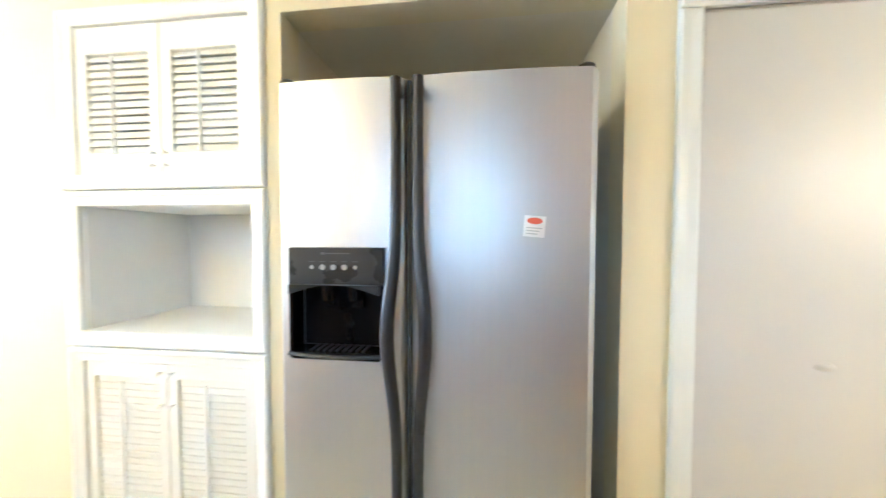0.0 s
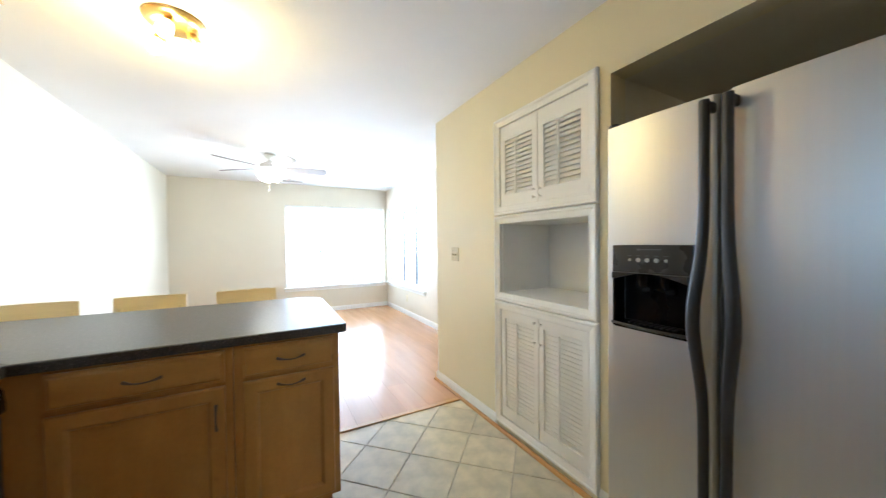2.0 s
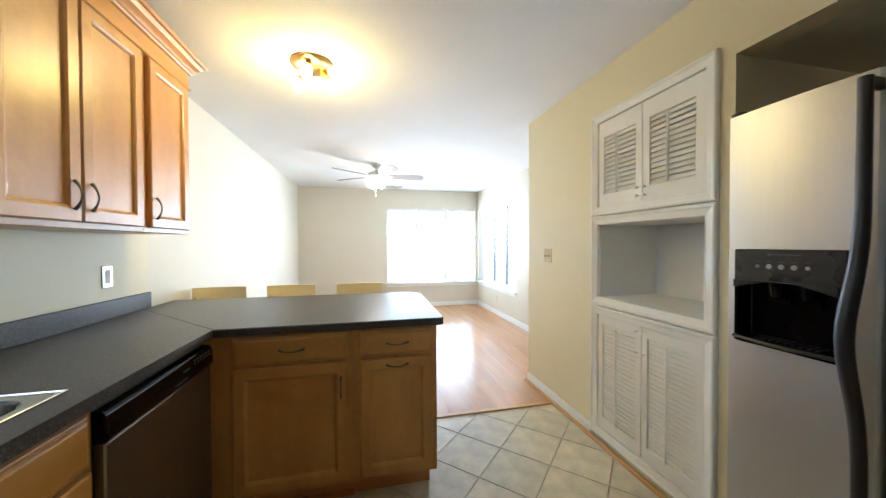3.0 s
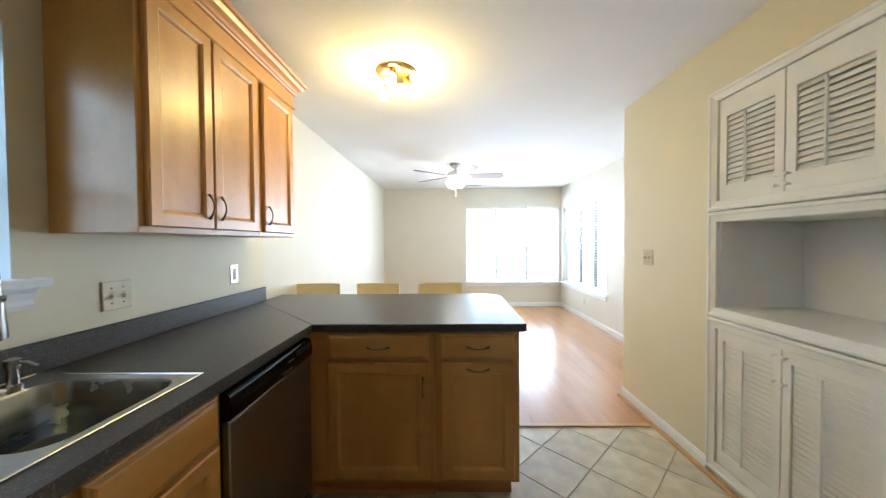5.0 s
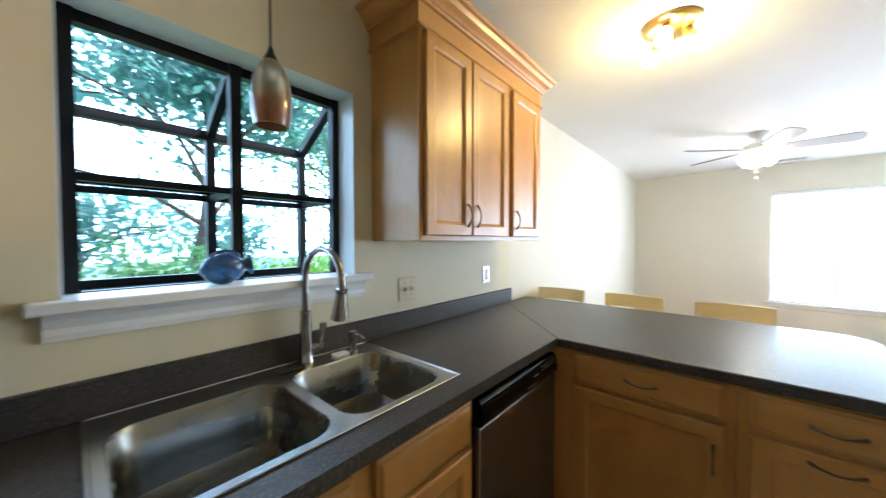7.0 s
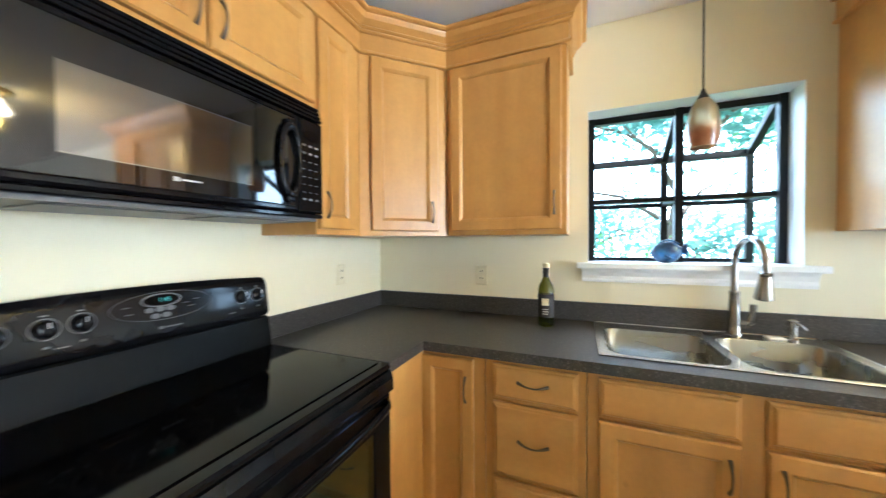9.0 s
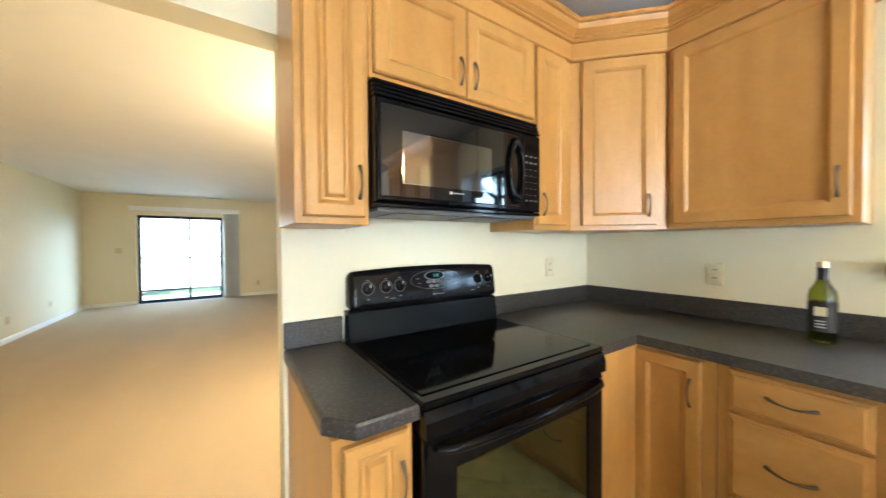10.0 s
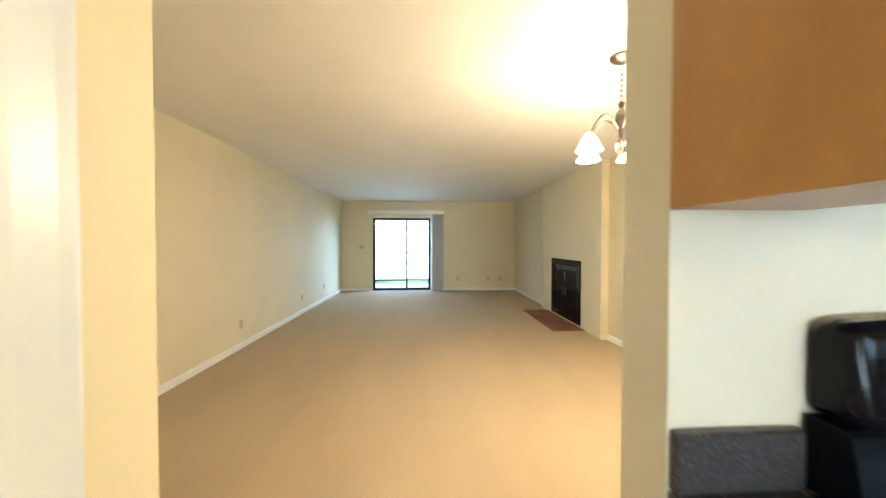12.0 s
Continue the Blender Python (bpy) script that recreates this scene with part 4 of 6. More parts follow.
word("1:45", BG @ Matrix.Translation((-0.958, -0.0052, 0.047)), 0.019, glow("clock_digits", (0.16, 0.85, 0.70), 0.06, (0.01, 0.04, 0.03)), bg, "clock_digits")
for x, z in ((-0.997, 0.020), (-0.970, 0.020), (-0.943, 0.020), (-0.984, 0.001), (-0.956, 0.001)):
    part("key", extrude(bmesh.new(), BG @ Matrix.Translation((x, -0.0005, z)) @ UP, oval(0.0115, 0.0075), 0, 0.003), PRINT, bg)
for x, z in ((-1.05, 0.035), (-1.045, 0.015), (-0.90, 0.028), (-0.885, 0.016), (-0.87, 0.036)):
    part("legend", boxes((x - 0.009, x + 0.009, -0.002, -0.001, z, z + 0.0025), m=BG), PRINT, bg)
part("maker_mark", boxes((-0.978, -0.966, -0.002, -0.001, -0.040, -0.032), (-0.962, -0.918, -0.002, -0.001, -0.038, -0.034), m=BG), PRINT, bg)

# ---- dishwasher ----
dw = thing("dishwasher", (0.99, 0.05, 0), "stainless dishwasher with a black control strip", "dishwasher")
part("body", boxes((0.695, 1.296, YS + 0.03, 0.302, 0.02, 0.872)), BLACKP, dw)
part("door", rings(bmesh.new(), SB, -1.293, -0.698, 0.115, 0.762, [(0, 0.001), (0, 0.022), (0.004, 0.026)]), DSTEEL, dw, "brushed steel door panel")
cs = part("control_strip", extrude(bmesh.new(), Matrix(((0, 0, 1, 0.698), (1, 0, 0, 0), (0, 1, 0, 0), (0, 0, 0, 1))), [(0.305, 0.766), (0.330, 0.766), (0.337, 0.770), (0.341, 0.778), (0.3405, 0.800), (0.336, 0.838), (0.331, 0.848), (0.322, 0.853), (0.305, 0.854)], 0, 0.595), SATIN, dw, "", True)
for k in range(6):
    for z, y in ((0.818, 0.3398), (0.830, 0.3384)):
        part("button", boxes((0.722 + 0.024 * k, 0.731 + 0.024 * k, y - 0.003, y, z, z + 0.005)), PRINT, cs)
part("maker_mark", boxes((0.885, 0.930, 0.336, 0.3398, 0.814, 0.819)), PRINT, cs)
part("latch_slot", boxes((0.905, 0.985, 0.338, 0.3418, 0.784, 0.789)), PRINT, cs)
part("toe_panel", boxes((0.70, 1.292, 0.20, 0.235, 0.0, 0.105)), BLACKP, dw)
part("side_filler", boxes((0.6605, 0.693, YS + 0.03, 0.304, 0.105, BT)), WOODV, dw)

# ---- sink ----
sk = thing("sink", (1.71, 0.0, CT), "stainless steel double bowl sink set into the worktop", "sink")


def rrect(x0, x1, y0, y1, r, k=5):
    return rounded(x1 - r, y1 - r, r, 0, 90, k) + rounded(x0 + r, y1 - r, r, 90, 180, k) + rounded(x0 + r, y0 + r, r, 180, 270, k) + rounded(x1 - r, y0 + r, r, 270, 360, k)


def bowl(x0, x1, y0, y1, depth):
    bm = bmesh.new()
    loops = []
    for ins, z, r in ((0, CT + 0.0035, 0.070), (0.006, CT - 0.004, 0.066), (0.014, CT - depth + 0.05, 0.068), (0.022, CT - depth + 0.02, 0.06), (0.05, CT - depth, 0.05), (0.10, CT - depth - 0.003, 0.03)):
        loops.append([bm.verts.new((x, y, z)) for x, y in rrect(x0 + ins, x1 - ins, y0 + ins, y1 - ins, r)])
    for a, b in zip(loops, loops[1:]):
        k = len(a)
        for i in range(k):
            bm.faces.new((a[i], a[(i + 1) % k], b[(i + 1) % k], b[i]))
    bm.faces.new(loops[-1])
    bm.normal_update()
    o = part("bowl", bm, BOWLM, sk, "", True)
    cx, cy = (x0 + x1) / 2, (y0 + y1) / 2
    part("drain", lathe(bmesh.new(), [(0.045, CT - depth - 0.002), (0.043, CT - depth + 0.002), (0.03, CT - depth - 0.001), (0.004, CT - depth - 0.001)], Matrix.Translation((cx, cy, 0)), 20), NICKEL, o, "", True)


B1, B2 = (1.717, 2.094, -0.165, 0.228), (1.334, 1.683, -0.165, 0.228)
bowl(*B1, 0.185)
bowl(*B2, 0.165)
bm = bmesh.new()
for r in ((1.300, 2.120, -0.268, -0.165), (1.300, 2.120, 0.228, 0.252), (1.300, B2[0], -0.165, 0.228), (B2[1], B1[0], -0.165, 0.228), (B1[1], 2.120, -0.165, 0.228)):
    box(bm, *r, CT + 0.0005, CT + 0.004)
# rounded corner webs round each bowl
for x0, x1, y0, y1 in (B1, B2):
    for cx, cy, sx, sy in ((x0, y0, 1, 1), (x1, y0, -1, 1), (x0, y1, 1, -1), (x1, y1, -1, -1)):
        arcp = [(cx + sx * 0.070 * (1 - math.cos(radians(18 * k))), cy + sy * 0.070 * (1 - math.sin(radians(18 * k)))) for k in range(6)]
        vs = [bm.verts.new((x, y, CT + 0.0038)) for x, y in [(cx, cy), *arcp]]
        bm.faces.new(vs if sx * sy < 0 else vs[::-1])
part("rim", bm, STEELH, sk)
bm = bmesh.new()
box(bm, 1.297, 2.123, 0.250, 0.2565, CT + 0.0005, CT + 0.007, 0.002)
box(bm, 1.297, 2.123, -0.2725, -0.266, CT + 0.0005, CT + 0.007, 0.002)
box(bm, 1.2935, 1.3035, -0.2725, 0.2565, CT + 0.0005, CT + 0.007, 0.002)
box(bm, 2.1165, 2.1265, -0.2725, 0.2565, CT + 0.0005, CT + 0.007, 0.002)
part("rim_bead", bm, STEELH, sk)

fc = thing("kitchen_tap", (1.575, -0.238, CT), "brushed nickel gooseneck tap with a pull-down spray head", "tap")
part("base", lathe(bmesh.new(), [(0.027, CT + 0.004), (0.027, CT + 0.010), (0.0235, CT + 0.016), (0.0215, CT + 0.05), (0.0205, CT + 0.12), (0.0175, CT + 0.175), (0.0185, CT + 0.180), (0.0185, CT + 0.190), (0.0135, CT + 0.195)], Matrix.Translation((1.575, -0.238, 0)), 20), TAPM, fc, "", True)
pts = [Vector((1.575, -0.238, CT + 0.12 + 0.0265 * k)) for k in range(8)]
dirv = Vector((-0.09, 0.996, 0)).normalized()
c0, R = Vector((1.575, -0.238, CT + 0.312)), 0.105
pts += [c0 + dirv * (R - R * math.cos(radians(a))) + Vector((0, 0, R * math.sin(radians(a)))) for a in range(6, 190, 8)]
pts.append(pts[-1] + Vector((0, 0, -0.018)))
part("neck", tube(bmesh.new(), pts, 0.0125, 14), TAPM, fc, "", True)
end = pts[-1]
part("spray_head", tube(bmesh.new(), [end + Vector((0, 0, z)) + dirv * z * 0.12 for z in (0.012, 0.0, -0.003, -0.012, -0.015, -0.03, -0.080, -0.100, -0.104)], [0.0125, 0.0135, 0.0195, 0.0195, 0.0175, 0.019, 0.0265, 0.0285, 0.023], 18), TAPM, fc, "", True)
part("spray_button", boxes((end.x - 0.006, end.x + 0.006, end.y - 0.030, end.y - 0.016, end.z - 0.075, end.z - 0.035), bev=0.003), BLACKP, fc)
part("lever", tube(bmesh.new(), [(1.558, -0.234, CT + 0.050), (1.538, -0.228, CT + 0.052), (1.526, -0.222, CT + 0.065), (1.521, -0.219, CT + 0.105), (1.519, -0.218, CT + 0.140)], [0.018, 0.0175, 0.014, 0.0115, 0.0125], 12), TAPM, fc, "", True)
sd = thing("soap_dispenser", (1.400, -0.205, CT), "small brushed nickel soap pump beside the sink", "soap dispenser")
part("stem", lathe(bmesh.new(), [(0.020, CT + 0.004), (0.020, CT + 0.012), (0.013, CT + 0.018), (0.013, CT + 0.060), (0.0165, CT + 0.064), (0.0165, CT + 0.085), (0.006, CT + 0.09)], Matrix.Translation((1.400, -0.205, 0)), 16), TAPM, sd, "", True)
part("spout", tube(bmesh.new(), [(1.400, -0.20, CT + 0.076), (1.392, -0.17, CT + 0.075), (1.388, -0.145, CT + 0.064)], [0.006, 0.005, 0.004], 8), TAPM, sd, "", True)
tagged(part("scouring_pad", boxes((1.425, 1.485, -0.225, -0.185, CT + 0.0045, CT + 0.014), bev=0.003), WPAPER), "small pale scouring pad lying on the sink rim", "sponge")
tagged(part("hole_cover", boxes((1.60, 1.69, -0.222, -0.188, CT + 0.0045, CT + 0.010), bev=0.003), BLACKP), "dark cover plate lying on the sink rim", "plate")

# ---- garden window over the sink ----
WX0, WX1, WZ0, WZ1 = 1.325, 2.152, 1.19, 1.988
GY, GF, GK = -0.45, -0.75, 1.80           # wall face outside, front of the bay, height of the knee
gw = tagged(thing("window_1", (1.74, -0.55, WZ0), "dark framed garden window bay with a sloping glass top and shelf", "window"), kind="structure")


def bar(a, b, w=0.032):
    """A square dark bar between two points."""
    a, b = Vector(a), Vector(b)
    d = b - a
    m = Matrix.Translation(a) @ d.to_track_quat("Z", "Y").to_matrix().to_4x4()
    return box(bmesh.new(), -w / 2, w / 2, -w / 2, w / 2, 0, d.length, m=m)


MXC = 1.735
for x in (WX0 + 0.018, MXC, WX1 - 0.018):
    part("inner_post", bar((x, GY + 0.02, WZ0 + 0.012), (x, GY + 0.02, WZ1 - 0.004), 0.036), BRONZE, gw)
    part("front_post", bar((x, GF, WZ0 + 0.002), (x, GF, GK + 0.01), 0.034), BRONZE, gw)
    part("sloping_bar", bar((x, GF, GK), (x, GY - 0.012, WZ1 - 0.02), 0.034), BRONZE, gw)
    part("shelf_bracket", bar((x, GF, 1.538), (x, GY, 1.538), 0.022), BRONZE, gw)
for z, y, w in ((WZ0 + 0.018, GF, 0.036), (GK, GF, 0.036), (1.538, GF, 0.024), (WZ1 - 0.018, GY + 0.012, 0.036), (WZ0 + 0.018, GY + 0.02, 0.026), (1.538, GY + 0.01, 0.022)):
    part("cross_bar", bar((WX0 + 0.003, y, z), (WX1 - 0.003, y, z), w), BRONZE, gw)
part("bay_floor", boxes((WX0, WX1, GF - 0.02, GY, WZ0 - 0.03, WZ0)), BRONZE, gw)

for k in range(9):
    part("tray_rib", boxes((WX0 + 0.01, WX1 - 0.01, GF + 0.03 + 0.029 * k, GF + 0.042 + 0.029 * k, WZ0 + 0.0005, WZ0 + 0.008)), BRONZE, gw)


def pane(ps, parent, name="pane"):
    bm = bmesh.new()
    bm.faces.new([bm.verts.new(p) for p in ps])
    o = part(name, bm, CLEAR, parent)
    o.visible_shadow = False
    return o


for a, b in ((WX0, MXC), (MXC, WX1)):
    pane([(a, GF, WZ0), (b, GF, WZ0), (b, GF, GK), (a, GF, GK)], gw)
    pane([(a, GF, GK), (b, GF, GK), (b, GY, WZ1 - 0.02), (a, GY, WZ1 - 0.02)], gw)
for x in (WX0 + 0.004, WX1 - 0.004):
    pane([(x, GF, WZ0), (x, GY, WZ0), (x, GY, WZ1 - 0.02), (x, GF, GK)], gw)
shelf = pane([(WX0, GF, 1.552), (WX1, GF, 1.552), (WX1, GY, 1.552), (WX0, GY, 1.552)], gw, "glass_shelf")
JAMB = material("window_jamb_paint", (0.72, 0.75, 0.74), 0.4, scale=(3, 3, 3), spread=0.03)
part("jamb", boxes((WX0 + 0.0005, WX0 + 0.004, GY, YS + 0.001, WZ0 + 0.03, WZ1 - 0.004), (WX1 - 0.004, WX1 - 0.0005, GY, YS + 0.001, WZ0 + 0.03, WZ1 - 0.004), (WX0 + 0.0005, WX1 - 0.0005, GY, YS + 0.001, WZ1 - 0.004, WZ1 - 0.0005)), JAMB, gw)
bm = boxes((WX0 + 0.001, WX1 - 0.001, GY - 0.002, YS + 0.003, WZ0 + 0.001, WZ0 + 0.028))
box(bm, 1.262, 2.205, YS + 0.0005, YS + 0.052, WZ0 - 0.002, WZ0 + 0.028, 0.006, seg=2)
part("sill", bm, WHITE, gw, "white painted sill")
part("apron", sweep(bmesh.new(), [(2.180, YS), (1.285, YS)], [(0.0005, 1.120), (0.012, 1.120), (0.015, 1.135), (0.012, 1.150), (0.020, 1.172), (0.032, 1.187), (0.0005, 1.187)]), WHITE, gw)

# blue glass fish on the sill
BLUEG = material("blue_art_glass", (0.035, 0.115, 0.25), 0.1, scale=(28, 28, 28), spread=0.5, hue=(0.010, 0.035, 0.11), coat=0.6, detail=5, bump=0.003, fine=45)
BLUEG.node_tree.nodes["Principled BSDF"].inputs["Transmission Weight"].default_value = 0.3
FX, FY0, FZ = 1.797, -0.335, 1.270
bm = bmesh.new()
prof = [(-0.072, 0.008), (-0.066, 0.016), (-0.058, 0.028), (-0.042, 0.043), (-0.020, 0.0515), (0.005, 0.0525), (0.030, 0.043), (0.048, 0.026), (0.056, 0.016), (0.066, 0.024), (0.074, 0.036), (0.078, 0.034), (0.068, 0.012)]
lathe(bm, [(r, z) for z, r in prof], Matrix.Translation((FX, FY0, FZ)) @ Matrix.Rotation(radians(-82), 4, "Y") @ Matrix.Rotation(radians(90), 4, "Z") @ Matrix.Diagonal((0.62, 1.0, 1, 1)), 28)
fins = [(FX + 0.042 - 0.0084 * k, FY0, FZ + 0.036 + 0.020 * math.sin(math.pi * k / 10) + 0.003 * (k % 2)) for k in range(11)]
tube(bm, fins, 0.0055, 8)
tube(bm, [(FX + 0.02, FY0 + 0.030, FZ - 0.015), (FX + 0.005, FY0 + 0.037, FZ - 0.026), (FX - 0.012, FY0 + 0.035, FZ - 0.030)], [0.004, 0.007, 0.003], 8)
tagged(part("glass_fish", bm, BLUEG, smooth=True), "round blue art glass fish standing on the window sill", "ornament")

# pendant over the sink
AMBER = material("amber_art_glass", (0.36, 0.155, 0.06), 0.12, scale=(16, 16, 26), spread=0.2, hue=(0.30, 0.10, 0.04), coat=0.8)
n, l = AMBER.node_tree.nodes, AMBER.node_tree.links
sep, co, band, blend = n.new("ShaderNodeSeparateXYZ"), n.new("ShaderNodeTexCoord"), n.new("ShaderNodeMapRange"), n.new("ShaderNodeMix")
l.new(co.outputs["Object"], sep.inputs[0])
l.new(sep.outputs["Z"], band.inputs["Value"])
band.inputs["From Min"].default_value, band.inputs["From Max"].default_value = 1.775, 1.83
blend.data_type = "RGBA"
blend.inputs["B"].default_value = (0.30, 0.23, 0.13, 1)
l.new(band.outputs[0], blend.inputs["Factor"])
l.new(n["Principled BSDF"].inputs["Base Color"].links[0].from_socket, blend.inputs["A"])
l.new(blend.outputs["Result"], n["Principled BSDF"].inputs["Base Color"])
n["Principled BSDF"].inputs["Transmission Weight"].default_value = 0.35
pd = thing("pendant_lamp", (1.704, -0.185, H), "unlit pendant lamp with a tulip shade of amber art glass", "lamp")
PT = Matrix.Translation((1.704, -0.185, 0))
part("canopy", lathe(bmesh.new(), [(0.055, H - 0.001), (0.055, H - 0.012), (0.02, H - 0.03)], PT, 20), BRONZE, pd, "", True)
part("cord", tube(bmesh.new(), [(1.704, -0.185, H - 0.02), (1.704, -0.185, 1.955)], 0.0035, 6), BRONZE, pd)
part("cap", lathe(bmesh.new(), [(0.006, 1.97), (0.012, 1.95), (0.022, 1.932), (0.024, 1.925)], PT, 16), BRONZE, pd, "", True)
part("shade", lathe(bmesh.new(), [(0.024, 1.926), (0.040, 1.903), (0.053, 1.868), (0.0595, 1.825), (0.0605, 1.795), (0.057, 1.755), (0.049, 1.722), (0.046, 1.722), (0.053, 1.755), (0.0565, 1.795)], PT, 32, caps=False), AMBER, pd, "cream to amber art glass shade", True)

# ---- dining windows with blinds ----
VINYL = material("white_vinyl", (0.80, 0.80, 0.78), 0.35, scale=(6, 6, 6), spread=0.02)
MULL = material("grey_mullion", (0.10, 0.10, 0.10), 0.6, scale=(6, 6, 6), spread=0.1)
SLAT = material("blind_slat", (0.82, 0.82, 0.80), 0.35, scale=(6, 6, 6), spread=0.02)


def dining_window(name, m, width, z0, z1, blinds):
    """Three sashes in a white frame, set back in the wall; m's x runs along the wall, y into it."""
    w = tagged(thing(name, m @ Vector((width / 2, 0.1, z0)), "wide white window of three sashes behind blinds", "window"), kind="structure")
    part("window_frame", boxes((0.001, 0.045, 0.09, 0.145, z0 + 0.001, z1 - 0.001), (width - 0.045, width - 0.001, 0.09, 0.145, z0 + 0.001, z1 - 0.001), (0.045, width - 0.045, 0.09, 0.145, z0 + 0.001, z0 + 0.045), (0.045, width - 0.045, 0.09, 0.145, z1 - 0.045, z1 - 0.001), m=m), VINYL, w)
    for k in (1, 2):
        x = width * k / 3
        part("mullion", boxes((x - 0.013, x + 0.013, 0.088, 0.147, z0 + 0.045, z1 - 0.045), m=m), MULL, w)
    for x in (0.046, width - 0.066):
        part("sash_edge", boxes((x, x + 0.02, 0.089, 0.119, z0 + 0.046, z1 - 0.046), m=m), VINYL, w)
    for k in range(3):
        a, b = width * k / 3 + 0.030, width * (k + 1) / 3 - 0.030
        bm = bmesh.new()
        bm.faces.new([bm.verts.new(m @ Vector(p)) for p in ((a, 0.12, z0 + 0.045), (b, 0.12, z0 + 0.045), (b, 0.12, z1 - 0.045), (a, 0.12, z1 - 0.045))])
        part("pane", bm, CLEAR, w).visible_shadow = False
    part("window_sill", boxes((-0.04, width + 0.04, -0.05, 0.088, z0 - 0.022, z0 + 0.0005), bev=0.004, m=m), WHITE, w)
    part("apron", boxes((-0.02, width + 0.02, -0.016, -0.0005, z0 - 0.075, z0 - 0.0225), bev=0.003, m=m), WHITE, w)
    for k in range(3):
        a, b = width * k / 3 + 0.012, width * (k + 1) / 3 - 0.012
        bl = thing("window_blind", m @ Vector(((a + b) / 2, 0.04, z1)), "white horizontal slat blind, lowered with open slats", "blind", blinds)
        part("headrail", boxes((a, b, 0.012, 0.062, z1 - 0.045, z1 - 0.002), bev=0.003, m=m), SLAT, bl)
        me = mesh_of("slat", boxes((-(b - a) / 2 + 0.003, (b - a) / 2 - 0.003, -0.0245, 0.0245, -0.0014, 0.0014)), SLAT)
        count = int((z1 - z0 - 0.075) / 0.0425)
        for q in range(count):
            link("slat", me, bl, m=m @ Matrix.Translation(((a + b) / 2, 0.038, z1 - 0.065 - 0.0425 * q)) @ Matrix.Rotation(radians(-14 + random.uniform(-2, 2)), 4, "X"))
        part("bottom_rail", boxes((a + 0.003, b - 0.003, 0.015, 0.06, z0 + 0.004, z0 + 0.020), bev=0.003, m=m), SLAT, bl)
        for s in (0.12, 0.88):
            part("cord", boxes((a + (b - a) * s - 0.001, a + (b - a) * s + 0.001, 0.0105, 0.0115, z0 + 0.02, z1 - 0.045), m=m), SLAT, bl)


dining_window("window_2", axes((XW, 1.38, 0), (0, 1, 0), (1, 0, 0)), 1.87, 0.50, 2.03, "blinds of the west window")
dining_window("window_3", axes((-4.26, 3.31, 0), (1, 0, 0), (0, -1, 0)), 1.785, 0.52, 2.02, "blinds of the north window")

# ---- lamps ----
BULB = glow("lit_bulb", (1.0, 0.82, 0.50), 12.0)
FROST = glow("lit_frosted_shade", (1.0, 0.90, 0.72), 4.0)
fl = thing("ceiling_lamp", (0.18, 0.69, H), "brass flush ceiling lamp with three lit glass shades", "lamp")
FM = Matrix.Translation((0.18, 0.69, 0))
part("canopy", lathe(bmesh.new(), [(0.125, H - 0.001), (0.128, H - 0.010), (0.118, H - 0.022), (0.09, H - 0.030), (0.05, H - 0.034), (0.02, H - 0.036)], FM, 40), BRASS, fl, "", True)
for k in range(3):
    t = Matrix.Translation((0.18, 0.69, H - 0.03)) @ Matrix.Rotation(radians(-8 + 120 * k), 4, "Z") @ Matrix.Translation((0.060, 0, 0)) @ Matrix.Rotation(radians(145), 4, "Y")
    sc = part("socket", lathe(bmesh.new(), [(0.014, -0.01), (0.020, 0.008), (0.024, 0.03), (0.024, 0.055), (0.030, 0.06)], t, 18), BRASS, fl, "", True)
    part("bulb", lathe(bmesh.new(), [(0.018, 0.061), (0.026, 0.074), (0.032, 0.096), (0.032, 0.114), (0.026, 0.130), (0.010, 0.138)], t, 18), BULB, sc, "lit glass shade", True)
point("kitchen_lamp_light", (0.18, 0.69, H - 0.215), 5.4, (1.0, 0.66, 0.14), 0.05)

FANB = material("fan_blade", (0.32, 0.29, 0.27), 0.45, scale=(2, 2, 20), spread=0.08)
fan = thing("ceiling_fan", (-2.33, 1.13, H), "white ceiling fan with five blades and a lit lamp kit", "fan")
TF = Matrix.Translation((-2.33, 1.13, 0))
part("canopy", lathe(bmesh.new(), [(0.07, H - 0.001), (0.07, H - 0.02), (0.045, H - 0.055), (0.02, H - 0.065)], TF, 24), WHITE, fan, "", True)
part("motor", lathe(bmesh.new(), [(0.02, H - 0.06), (0.02, H - 0.09), (0.06, H - 0.10), (0.115, H - 0.125), (0.12, H - 0.17), (0.09, H - 0.20), (0.05, H - 0.21), (0.05, H - 0.25), (0.03, H - 0.26)], TF, 28), WHITE, fan, "", True)
for k in range(5):
    t = Matrix.Translation((-2.33, 1.13, H - 0.165)) @ Matrix.Rotation(radians(90 + 72 * k), 4, "Z") @ Matrix.Rotation(radians(-17), 4, "X")
    bl = part("blade", extrude(bmesh.new(), t, [(0.18, -0.055), (0.60, -0.074), *rounded(0.60, 0, 0.074, -80, 80, 8), (0.18, 0.055)], -0.004, 0.004), FANB, fan)
    part("blade_arm", boxes((0.08, 0.22, -0.018, 0.018, -0.010, -0.0042), bev=0.002, m=t), WHITE, bl)
